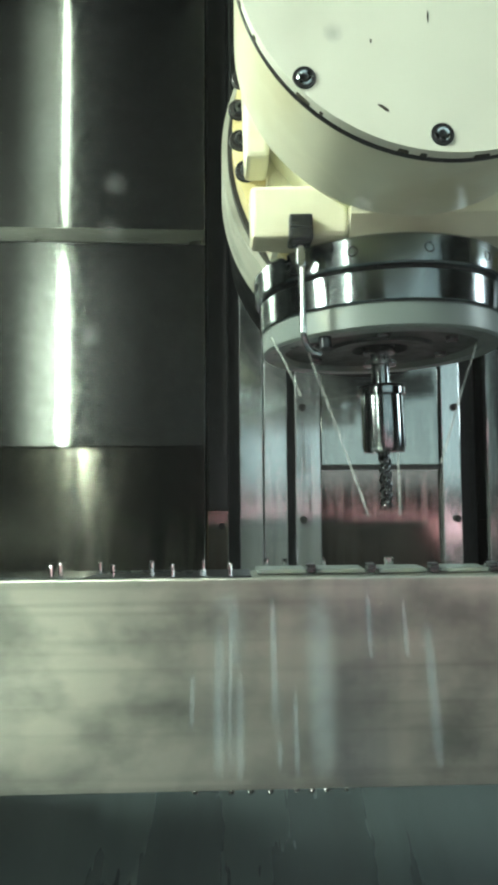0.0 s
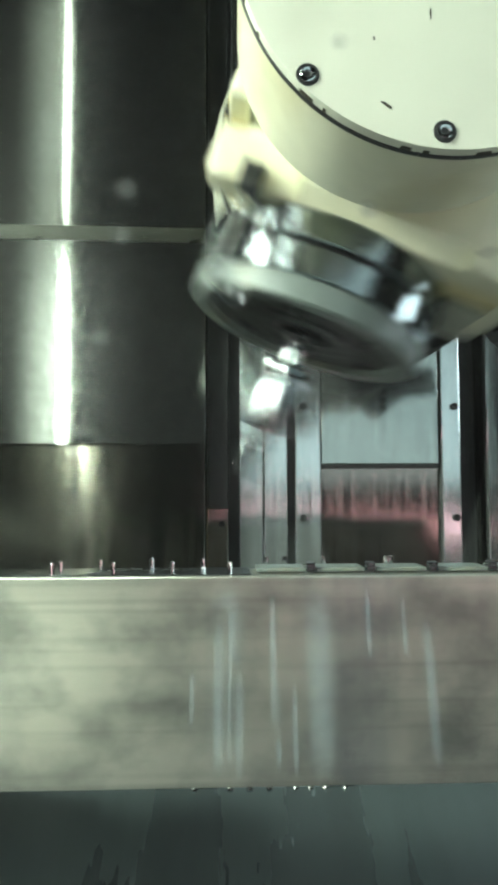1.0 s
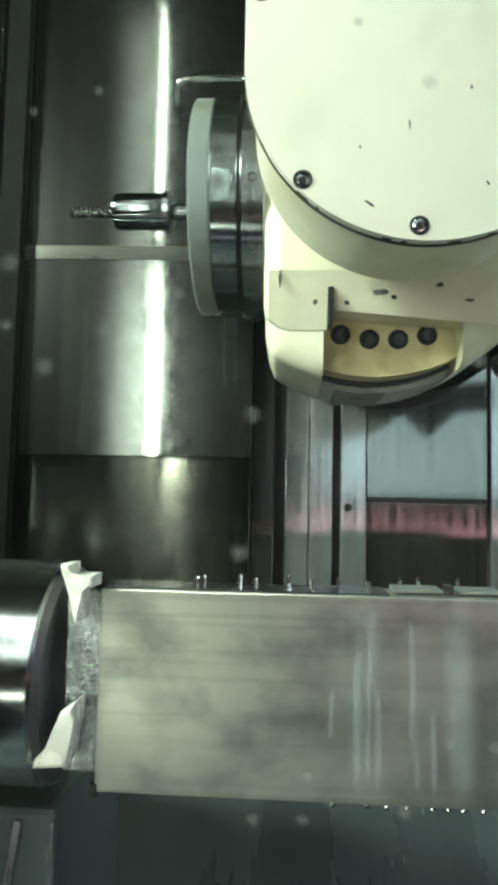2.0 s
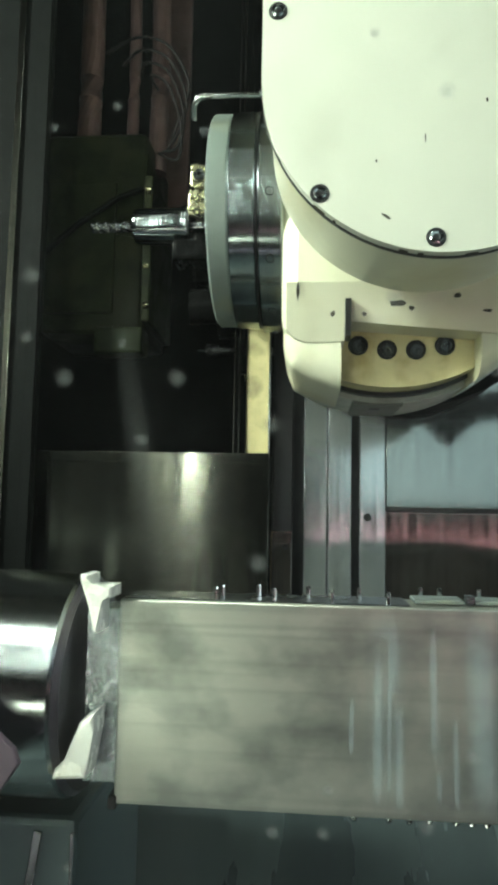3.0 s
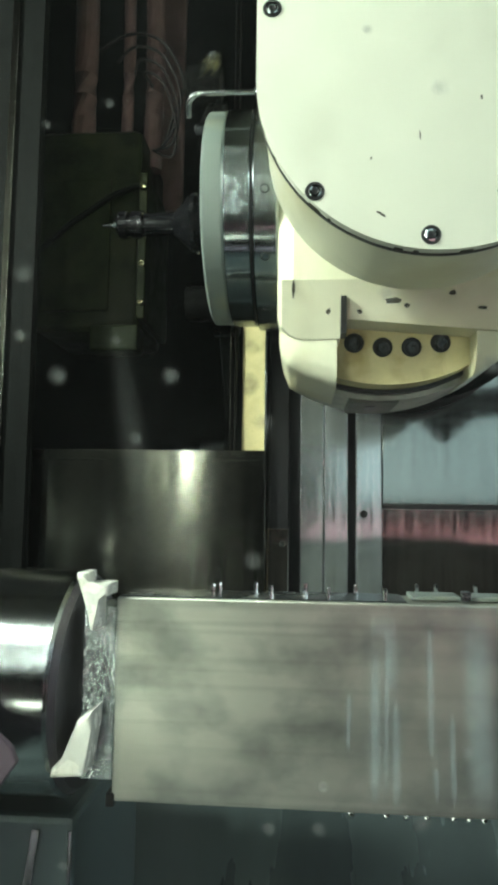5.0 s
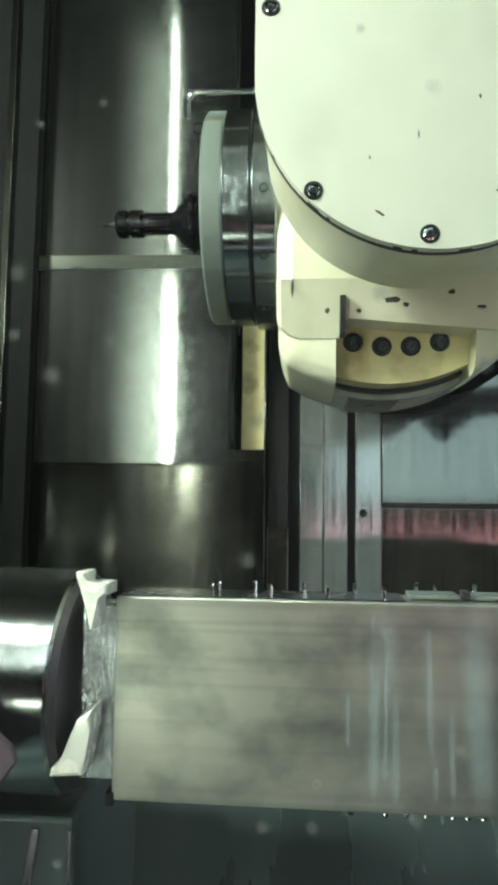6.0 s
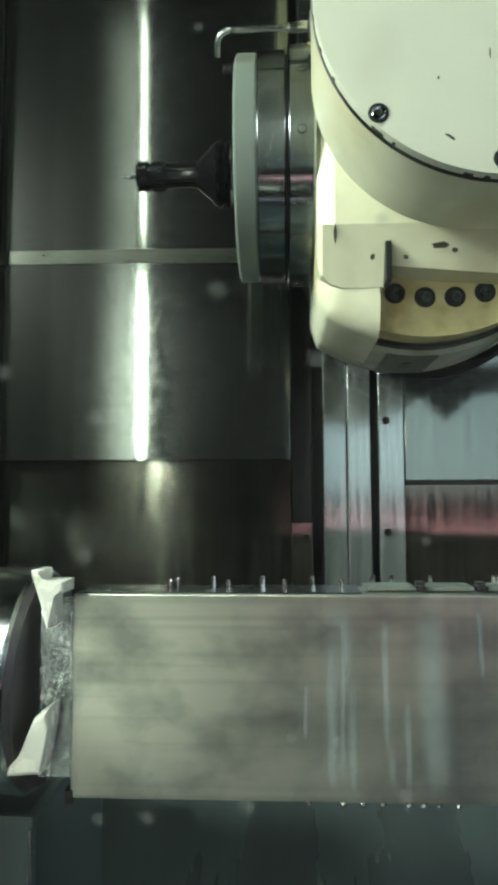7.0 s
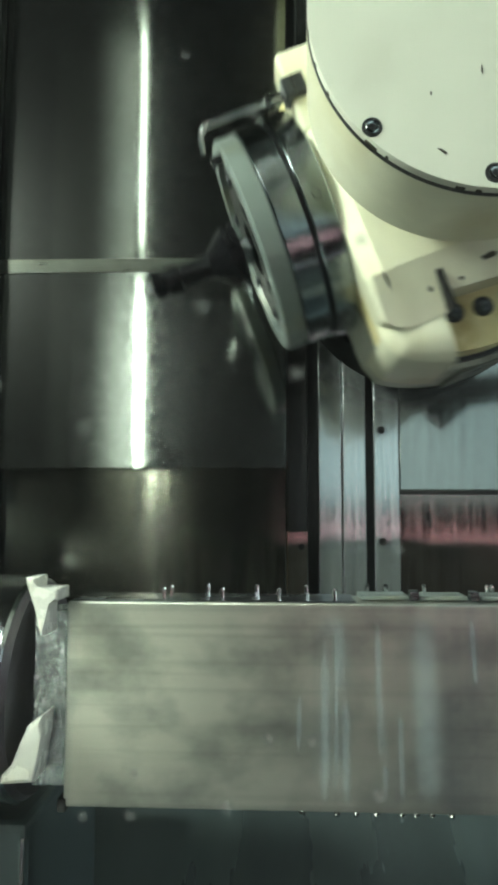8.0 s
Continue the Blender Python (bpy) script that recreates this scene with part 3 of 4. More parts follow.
def block_water():
    """Runs of coolant down the face of the block, and drops that hang from its lower edge."""
    first = None
    for x, w, z0, z1 in ((0.0095, 0.0060, 1.174, 1.30), (0.0250, 0.0050, 1.174, 1.262), (0.0190, 0.0075, 1.225, 1.324), (0.0150, 0.0170, 1.180, 1.325), (0.0500, 0.0040, 1.210, 1.318), (0.0535, 0.0030, 1.180, 1.260),
                         (0.0850, 0.0150, 1.174, 1.324), (0.1210, 0.0030, 1.262, 1.318), (0.1480, 0.0030, 1.262, 1.312), (-0.010, 0.0028, 1.215, 1.262), (0.168, 0.006, 1.18, 1.30), (0.066, 0.0032, 1.178, 1.25)):
        if first is None:
            bm = bm_box(bmesh.new(), -1, 1, -0.0003, -0.0001, -1, 1)
            first = solid("water_run", bm, RUN, "pale run of coolant down the block", "coolant", "runs on the block")
            d = first
        else:
            d = copy_thing(first, Matrix())
        d.matrix_basis = pose(x, 0.5292, (z0 + z1) / 2, 0, (x - 0.03) * -30, 0)
        d.scale = (w * 1.15, 1, (z1 - z0) / 2 * 1.05)
        d.visible_shadow = False
    drop = None
    for x in (-0.008, 0.018, 0.0325, 0.047, 0.066, 0.077, 0.088, 0.1025):
        if drop is None:
            prof = [(0, 0.002), (0.0012, 0.001), (0.0024, -0.0005), (0.0026, -0.0018), (0.0018, -0.0034), (0, -0.0042)]
            drop = solid("water_drop", lathe(prof, None, 14), CHROME, "clear drop hanging from the lower edge of the block", "drop", "hanging drops", m=pose(x, 0.532, 1.1740))
        else:
            copy_thing(drop, pose(x, 0.532, 1.1740))


def pins():
    rod = [(0, 0.0), (0.0019, 0.0), (0.0019, 0.0085), (0.0014, 0.0095), (0, 0.0095)]
    first = solid("dowel_pin", lathe(rod, None, 12), CHROME, "short bright steel dowel pin standing on the block", "pin", "pins on the block", m=pose(-0.1144, 0.536, 1.3273))
    for x, y in ((-0.1105, 0.548), (-0.0826, 0.560), (-0.0689, 0.536), (-0.0428, 0.560), (-0.0251, 0.536), (-0.0027, 0.560), (0.0178, 0.536),
                 (0.0476, 0.572), (0.0625, 0.572), (0.0938, 0.572), (0.1449, 0.572), (0.149, 0.572), (0.2535, 0.540), (0.2575, 0.548)):
        copy_thing(first, pose(x, y, 1.3273))
    # pale clamp plates and dark stops between them
    bm = box(-0.019, 0.019, -0.014, 0.014, 0, 0.0035, bevel=0.001)
    plate = solid("clamp_plate", bm, RING_GREY, "thin pale clamp plate lying on the block", "clamp", "clamp plates", m=pose(0.0575, 0.557, 1.3273))
    for x in (0.1028, 0.1505, 0.199, 0.243):
        copy_thing(plate, pose(x, 0.557, 1.3273))
    stop = solid("stop_block", box(-0.0032, 0.0032, -0.005, 0.005, 0, 0.0075, bevel=0.0008), BLACK_STEEL, "small dark steel stop on the block", "stop", "stops", m=pose(0.0800, 0.545, 1.3273))
    for x in (0.1262, 0.1748, 0.221):
        copy_thing(stop, pose(x, 0.545, 1.3273))


def chuck():
    ob = thing("lathe_chuck", "polished steel lathe chuck with bright stepped jaws", "chuck", pose(-0.226, 0.585, 1.25))
    part("body", lathe([(0.0, -0.003), (0.0885, -0.003), (0.091, -0.0055), (0.091, -0.150), (0.088, -0.156), (0.088, -0.20), (0, -0.20)], TO_RIGHT, 96), CHUCK_BODY, ob)
    part("face", lathe([(0.0, -0.012), (0.020, -0.012), (0.024, -0.002), (0.0840, 0.002), (0.0882, -0.0028), (0.0, -0.0028)], TO_RIGHT, 96), CHUCK_FACE, ob, "dark oily chuck face")
    part("flange", lathe([(0, -0.2005), (0.115, -0.2005), (0.120, -0.206), (0.120, -0.30), (0, -0.30)], TO_RIGHT, 96), TURNED, ob)
    part("headstock", box(-1.18, -0.3005, -0.15, 0.15, -0.15, 0.15, bevel=0.02), WALL, ob, "dark headstock casting")
    # stepped jaws, drawn as profiles in front of the chuck's axis
    upper = [(0.013, 0.0965), (0.020, 0.0965), (0.020, 0.0885), (0.0372, 0.0885), (0.0372, 0.0800), (0.0285, 0.0790), (0.0283, 0.0545), (0.0248, 0.0545), (0.0215, 0.0710), (0.0195, 0.0830), (0.0135, 0.0910)]
    lower = [(0.0165, -0.0110), (0.0283, -0.0030), (0.0275, -0.0180), (0.0250, -0.0340), (0.0225, -0.0500), (-0.0025, -0.0520), (-0.0010, -0.0450), (0.0070, -0.0370), (0.0120, -0.0330), (0.0140, -0.0190)]
    part("jaw", prism(upper, -0.080, -0.052, 0.002), JAW, ob, "bright stepped jaw")
    part("jaw", prism(lower, -0.080, -0.052, 0.003), JAW, ob, "bright curved jaw")
    bm = bmesh.new()
    bm_box(bm, 0.0005, 0.0120, -0.012, 0.012, 0.058, 0.093, bevel=0.002)
    bm_box(bm, 0.0122, 0.0260, -0.011, 0.011, 0.060, 0.080, bevel=0.002)
    part("jaw", bm, JAW, ob, "bright stepped jaw", Matrix.Rotation(radians(-110), 4, "X"))
    g = thing("chuck_guard", "dark folded steel guard under the chuck", "guard")
    part("sheet", box(-1.2, -0.226, 0.560, 0.78, 0.90, 1.1475, bevel=0.006), BED, g)
    # added flap; a mauve reflection is put into its colour
    flap = [(-0.44, 1.345), (-0.274, 1.258), (-0.242, 1.232), (-0.238, 1.222), (-0.272, 1.172), (-0.44, 0.95)]
    part("flap", prism(flap, 0.468, 0.473, 0.001), MAUVE, g, "added flap beside the chuck, its mauve standing for a reflection")
    part("edge_strip", box(-0.2295, -0.2265, 0.5565, 0.5597, 0.92, 1.138, bevel=0.0008), STEEL, g, "thin bright edge")
    part("edge_strip", box(-0.0035, 0.0035, -0.0016, 0.0016, -0.20, 0.0, bevel=0.001), STEEL, g, "dull steel strip", pose(-0.256, 0.5580, 1.138, 0, 8, 0))
    return ob


# ---- the milling head ----


def stadium(cx, cz, r, top, n=48):
    pts = [(cx + r * math.cos(a), cz + r * math.sin(a)) for a in (math.pi + math.pi * i / n for i in range(n + 1))]
    return pts + [(cx + r, top), (cx - r, top)]


def milling_head():
    ob = thing("milling_head", "cream swivelling milling head of a turning machine", "milling head")
    low = pose(0, 0, -0.0065)     # the case sits a little under the swivel axis
    part("motor_case", prism(stadium(-0.006, 0.0, 0.1195, 0.70), -0.240, -0.156, 0.004), CREAM, ob, "cream round motor case", low)
    part("gasket", prism(stadium(-0.006, 0.0, 0.1236, 0.70), -0.2437, -0.2402), SEAL, ob, "dark joint line", low)
    plate = part("front_cover", prism(stadium(-0.006, 0.0, 0.1230, 0.70), -0.2510, -0.2437, 0.0012), COVER, ob, "pale round front cover", low)
    for x, z in ((-0.1185, 0.0485), (-0.0890, -0.0819), (-0.0134, -0.1130), (0.066, -0.088), (0.102, -0.01), (0.102, 0.12), (-0.1130, 0.16)):
        hole = part("counterbore", lathe([(0, 0.0003), (0.0056, 0.0003), (0.0062, 0.0006), (0.0066, 0.0)], Matrix.Translation((x, -0.2511, z)) @ TO_FRONT, 20), SEAL, plate, "dark counterbore")
        head = [(0.0020, 0.0004), (0.0024, 0.0011), (0.0036, 0.0013), (0.0044, 0.0009), (0.0045, 0.0003)]
        part("cap_screw", lathe(head, Matrix.Translation((x, -0.2511, z)) @ TO_FRONT, 18), CHROME, hole, "bright socket screw")
    rng = random.Random(5)
    for x, z, w, h in ((-0.0455, -0.0985, 0.007, 0.0011), (-0.052, -0.060, 0.0016, 0.0014), (0.020, -0.020, 0.002, 0.002), (-0.02, -0.045, 0.0012, 0.004), (0.03, -0.085, 0.003, 0.001)):
        pts = [(x + w * 0.5 * rng.uniform(0.6, 1.0) * math.cos(a) , z - 0.35 * w * math.cos(a) * 0.8 + h * rng.uniform(0.6, 1.0) * math.sin(a)) for a in (2 * math.pi * i / 9 for i in range(9))]
        part("scratch", prism(pts, -0.2514, -0.2508), CHIP, plate, "dark scratch in the paint")
    for k in range(14):
        a = math.pi + math.pi * (k + rng.random()) / 14
        w = rng.uniform(0.002, 0.010)
        m = Matrix.Translation((-0.006 + 0.1228 * math.cos(a), -0.2472, 0.1228 * math.sin(a))) @ Matrix.Rotation(-a, 4, "Y")
        part("rim_chip", bm_box(bmesh.new(), -0.0004, 0.0007, 0.0002, 0.0036, -w / 2, w / 2, bevel=0.0006), CHIP, plate, "", m)
    part("case_chip", prism([(-0.036, -0.1185), (-0.030, -0.1160), (-0.022, -0.1150), (-0.014, -0.1165), (-0.006, -0.1190), (-0.014, -0.1196), (-0.028, -0.1192)], -0.2402, -0.2380), CHIP, ob, "dark place where the paint has come off", low)
    part("neck", prism(stadium(0.0, 0.0, 0.1050, 0.70), -0.1555, 0.235, 0.002), CREAM, ob, "cream neck of the ram")
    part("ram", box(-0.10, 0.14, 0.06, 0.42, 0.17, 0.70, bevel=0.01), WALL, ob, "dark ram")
    # hidden dark shape, added so the slide plate mirrors a dark curve
    part("reflection_skirt", prism(stadium(0.040, -0.005, 0.165, 0.60), 0.135, 0.240, 0.004), WALL, ob, "added hidden skirt, reflected as the dark curve under the drum")
    # fitting and pipe on the side of the ram
    part("pipe_elbow", tube([(0.128, 0.02, -0.17), (0.16, 0.02, -0.14), (0.19, 0.02, -0.12), (0.25, 0.03, -0.115)], 0.026, 14), BLACK_STEEL, ob, "dark hose")
    part("hose_fitting", lathe([(0, 0), (0.011, 0), (0.011, 0.022), (0.008, 0.026), (0, 0.026)], pose(0.125, -0.03, -0.155), 16), CHROME, ob, "chrome fitting")

    swivel = part("swivel_body", drum(0.030, -0.020, 0.165, -0.030, 0.060), GREY_CAST, ob, "cream casting that turns with the spindle")
    part("drum_face", drum(0.030, -0.020, 0.156, -0.068, -0.0303), YELLOWED, swivel)
    part("drum_groove", drum(0.030, -0.020, 0.160, -0.040, -0.0305), SEAL, swivel, "dark joint line")
    part("spindle_housing", housing(), CREAM, swivel)
    part("cheek", cheek(-0.1183, -0.0665, True), CREAM, swivel)
    part("cheek", cheek(0.054, 0.108, False), CREAM, swivel)
    part("recess_plate", box(-0.1000, -0.0402, -0.074, -0.0685, -0.119, 0.100, bevel=0.002), CREAM, swivel)
    part("fin", box(-0.1180, -0.0995, -0.112, -0.0687, -0.060, 0.090, bevel=0.004), CREAM, swivel)
    part("shoulder_block", box(-0.115, -0.0405, -0.104, -0.0690, -0.119, -0.078, bevel=0.004, seg=2), CREAM, swivel)
    for x, z in ((-0.0825, -0.0264), (-0.062, -0.0353)):
        m = Matrix.Translation((x, -0.0742, z)) @ TO_FRONT
        part("bolt_hole", lathe([(0, 0.0006), (0.0045, 0.0006), (0.0062, 0.0010), (0.0072, 0.0)], m, 18), SEAL, swivel, "dark bolt hole")
    part("collar", box(-0.100, 0.100, -0.080, 0.080, -0.1188, -0.05, bevel=0.012), CREAM, swivel)
    for sx in (0.1475, -0.1160):
        for k in range(4):
            z = -0.050 + 0.026 * k
            x = sx + (0.006 if sx > 0 else -0.006) * (1 - abs(k - 1.5) / 1.5)
            m = Matrix.Translation((x, -0.0684, z)) @ TO_FRONT
            part("bolt_hole", lathe([(0, 0.0016), (0.003, 0.0014), (0.0042, 0.0004), (0.0070, 0.0006), (0.0080, 0.0014), (0.0090, 0.0006), (0.0093, -0.001)], m, 20), SEAL, swivel, "dark counterbored bolt hole")
            m = Matrix.Translation((x + 0.0012, -0.0695, z + 0.0008)) @ TO_FRONT
            part("socket_screw", lathe([(0, 0.0004), (0.0022, 0.0004), (0.0026, 0.0022), (0.0046, 0.0024), (0.0056, 0.0012), (0.0056, 0.0)], m, 16), BLACK_STEEL, swivel)
    part("slot", box(0.1160, 0.1490, -0.1110, -0.0900, -0.0640, -0.0590, bevel=0.0004), SEAL, swivel, "dark slot")
    pad = part("rim_pad", box(0.1900, 0.1965, -0.029, 0.052, -0.052, -0.004, bevel=0.001), PAD, swivel, "dark pad on the rim")
    part("pad_slot", box(0.1962, 0.1972, -0.004, 0.022, -0.034, -0.024, bevel=0.0003), SEAL, pad)
    # spindle nose, from the casting outwards
    nose = Matrix.Translation((SPINDLE_X, 0, 0)) @ Matrix.Rotation(radians(180), 4, "X")
    part("steel_band", lathe([(0.06, 0.1192), (0.1100, 0.1192), (0.1115, 0.121), (0.1115, 0.1410), (0.1100, 0.1425), (0.06, 0.1425)], nose, 96), TURNED, swivel, "bright turned steel band")
    part("band_groove", lathe([(0.06, 0.1426), (0.1035, 0.1426), (0.1035, 0.1449), (0.06, 0.1449)], nose, 96), SEAL, swivel)
    part("dark_band", lathe([(0.06, 0.145), (0.1065, 0.145), (0.1075, 0.146), (0.1075, 0.1685), (0.1065, 0.1695), (0.06, 0.1695)], nose, 96), TURNED, swivel, "dark polished steel band")
    part("nose_ring", lathe([(0.06, 0.1697), (0.1040, 0.1697), (0.1055, 0.1715), (0.1055, 0.1880), (0.103, 0.1900), (0.088, 0.1900), (0.086, 0.1835), (0.06, 0.1835)], nose, 96), RING_GREY, swivel, "pale grey nylon ring")
    part("nose_face", lathe([(0.0, 0.150), (0.022, 0.150), (0.026, 0.1860), (0.045, 0.1870), (0.048, 0.1845), (0.0855, 0.1845), (0.0855, 0.177)], nose, 96), SEAL, swivel, "dark steel spindle face")
    stub = part("draw_stub", lathe([(0, 0.150), (0.0083, 0.150), (0.0083, 0.2030), (0.0070, 0.2042), (0, 0.2042)], nose, 28), CHROME, swivel, "bright draw stub in the spindle mouth")
    part("cross_hole", lathe([(0, 0.0003), (0.0032, 0.0003), (0.0038, 0.0)], Matrix.Translation((SPINDLE_X, -0.0081, -0.1950)) @ TO_FRONT, 16), SEAL, stub, "dark cross hole")
    part("drain_stub", lathe([(0, 0), (0.0052, 0), (0.0052, 0.013), (0.004, 0.0145), (0, 0.0145)], Matrix.Translation((-0.058, -0.0745, -0.1860)) @ DOWN, 16), BLACK_STEEL, swivel, "short dark stub on the ring")
    for k in range(6):
        a = radians(60 * k + 20)
        m = Matrix.Translation((SPINDLE_X + 0.068 * math.cos(a), 0.068 * math.sin(a), -0.1850)) @ DOWN
        part("nozzle", lathe([(0, 0.001), (0.0025, 0.001), (0.003, 0.004), (0.005, 0.004), (0.006, 0.0)], m, 14), BLACK_STEEL, swivel)
    for k in range(12):
        a = radians(30 * k + 8)
        m = Matrix.Translation((SPINDLE_X, 0, 0)) @ Matrix.Rotation(a, 4, "Z") @ Matrix.Translation((0.1114, 0, -0.131)) @ TO_RIGHT
        part("set_screw", lathe([(0, -0.001), (0.0028, -0.001), (0.0034, 0.0006), (0.0042, 0.0)], m, 14), SEAL, swivel)
    # places where the paint has come off
    rng = random.Random(11)
    for x, z, w, h in ((0.1210, -0.020, 0.018, 0.0035), (0.1255, -0.008, 0.007, 0.003), (0.1305, -0.048, 0.006, 0.002), (0.1300, -0.075, 0.006, 0.003), (0.1150, 0.030, 0.008, 0.003), (0.128, 0.055, 0.010, 0.002), (0.110, -0.105, 0.003, 0.010), (-0.110, 0.05, 0.003, 0.012)):
        pts = [(x + h * rng.uniform(0.5, 1.0) * math.cos(a), z + w * 0.5 * rng.uniform(0.6, 1.0) * math.sin(a)) for a in (2 * math.pi * i / 9 for i in range(9))]
        part("paint_chip", prism(pts, -0.1124, -0.1118), CHIP, swivel, "dark chip in the paint")
    # bent coolant rod with its clamp
    part("rod_clamp", box(-0.087, -0.069, -0.113, -0.090, -0.124, -0.104, bevel=0.002), BLACK_STEEL, swivel)
    part("rod_nut", box(-0.0815, -0.0745, -0.1045, -0.0965, -0.1425, -0.1242, bevel=0.0015), CHROME, swivel)
    pts = [(-0.078, -0.100, -0.1424), (-0.078, -0.100, -0.192)]
    pts += [(-0.078 + 0.008 * (1 - math.cos(a)), -0.100 + 0.009 * (1 - math.cos(a)), -0.192 - 0.012 * math.sin(a)) for a in (radians(18 * i) for i in range(1, 6))]
    pts += [(-0.064, -0.085, -0.2045)]
    part("coolant_rod", tube(pts, 0.0026, 10), STEEL, swivel, "thin bent steel coolant rod")
    return ob, swivel


def housing():
    """The spindle housing: a flat front, a chamfer towards the nose and a front that leans back at the pocket."""
    bm = bmesh.new()
    upper = [(-0.040, 0.110), (0.102, 0.110), (0.102, -0.119), (-0.040, -0.119)]
    lower = [(0.102, 0.110), (0.142, 0.110), (0.146, 0.096), (0.134, -0.057), (0.139, -0.062), (0.150, -0.064), (0.1505, -0.098), (0.147, -0.108), (0.140, -0.116), (0.132, -0.119), (0.102, -0.119)]
    for outline, chamfer, lean in ((upper, 0.014, 0.0), (lower, 0.004, 0.35)):
        rows = []
        for y, cut in ((-0.112, chamfer), (-0.112 + chamfer, 0.0), (-0.0685, 0.0)):
            rows.append([bm.verts.new((x, y + (lean * (x - 0.102) if y < -0.1 else 0.0), max(z, -0.119 + cut))) for x, z in outline])
        k = len(outline)
        bm.faces.new(rows[0])
        bm.faces.new(rows[2][::-1])
        for u, v in zip(rows, rows[1:]):
            for i in range(k):
                j = (i + 1) % k
                bm.faces.new((u[i], v[i], v[j], u[j]))
    bmesh.ops.bevel(bm, geom=[e for e in bm.edges if e.is_manifold and e.calc_face_angle(0) > 0.35 and not all(abs(v.co.x - 0.102) < 1e-4 for v in e.verts)], offset=0.0018, segments=2, profile=0.5, affect="EDGES")
    return bm


def body_edge(r, z):
    """How far down the body reaches at z: the drum's circle, with the corner at the nose rounded off."""
    low = 0.030 + math.sqrt(max(r * r - (z + 0.020) ** 2, 0.0))
    if z < -0.078:
        u = min((-0.078 - z) / 0.0405, 1.0)
        low = min(low, 0.146 + (r - 0.1265) * math.sqrt(1 - u * u))
    return low


def cheek(z0, z1, round_low, n=30, m=7, r=0.022):
    """A rounded cream shoulder between the housing and the drum's rim, beside the bolt pocket."""
    bm = bmesh.new()
    rows = []
    for k in range(m + 1):
        a = math.pi / 2 * k / m
        inset = r * (1 - math.sin(a))
        lo = z0 + (inset if round_low else 0.0)
        zs = [lo + (z1 - lo) * i / n for i in range(n + 1)]
        y = -0.094 + r * (1 - math.cos(a))
        rim = [(body_edge(0.1668, max(z - inset, z0) if round_low else z) - inset, z) for z in zs]
        rows.append([bm.verts.new((x, y, z)) for x, z in [(0.118, lo)] + rim + [(0.118, z1)]])
    rows.append([bm.verts.new((v.co.x, 0.028, v.co.z)) for v in rows[-1]])
    for u, v in zip(rows, rows[1:]):
        for i in range(len(u)):
            j = (i + 1) % len(u)
            bm.faces.new((u[i], v[i], v[j], u[j]))
    bm.faces.new(rows[0])
    bm.faces.new(rows[-1][::-1])
    return bm


def drum(cx, cz, r, y0, y1, n=96):
    pts = [(cx + r * math.cos(2 * math.pi * i / n), cz + r * math.sin(2 * math.pi * i / n)) for i in range(n)]
    flat = [(x, max(z, -0.1185 if x > -0.04 else -0.150)) for x, z in pts]     # cut off towards the spindle nose
    return prism([(min(x, body_edge(r, z)), z) for x, z in flat], y0, y1, 0.003)


# ---- tools (axis down the local -z, zero at the swivel's axis) ----


def end_mill_holder():
    ob = thing("tool_holder", "polished steel tool holder with a fluted end mill", "tool holder")
    part("shank", lathe([(0, 0.1901), (0.0085, 0.1901), (0.0085, 0.1965), (0.0150, 0.1970), (0.0150, 0.2005), (0.0085, 0.2010), (0.0085, 0.2170), (0.0200, 0.2195), (0.0215, 0.2220), (0.0215, 0.2275), (0, 0.2275)], DOWN, 48), TOOL_STEEL, ob, "grooved gripping flange")
    part("taper", lathe([(0, 0.173), (0.0125, 0.173), (0.0145, 0.19), (0, 0.19)], DOWN, 32), BLACK_STEEL, ob, "dark clamping taper")
    part("sleeve", lathe([(0, 0.2276), (0.0185, 0.2276), (0.0192, 0.230), (0.0192, 0.274), (0.0178, 0.279), (0, 0.279)], DOWN, 48), TOOL_STEEL, ob, "polished chuck sleeve")
    bm = bmesh.new()
    n, turns, h0, h1 = 40, 1.6, 0.2791, 0.3270
    rings = []
    for i in range(n + 1):
        u = i / n
        a0 = 2 * math.pi * turns * u
        rings.append([bm.verts.new(DOWN @ Vector(((0.0058 if k % 4 < 2 else 0.0042) * math.cos(a0 + math.pi * k / 6), (0.0058 if k % 4 < 2 else 0.0042) * math.sin(a0 + math.pi * k / 6), h0 + u * (h1 - h0)))) for k in range(12)])
    for a, b in zip(rings, rings[1:]):
        for i in range(12):
            bm.faces.new((a[i], a[(i + 1) % 12], b[(i + 1) % 12], b[i]))
    bm.faces.new(rings[-1])
    bm.faces.new(rings[0][::-1])
    part("end_mill", bm, CARBIDE, ob, "dark fluted cutter")
    return ob


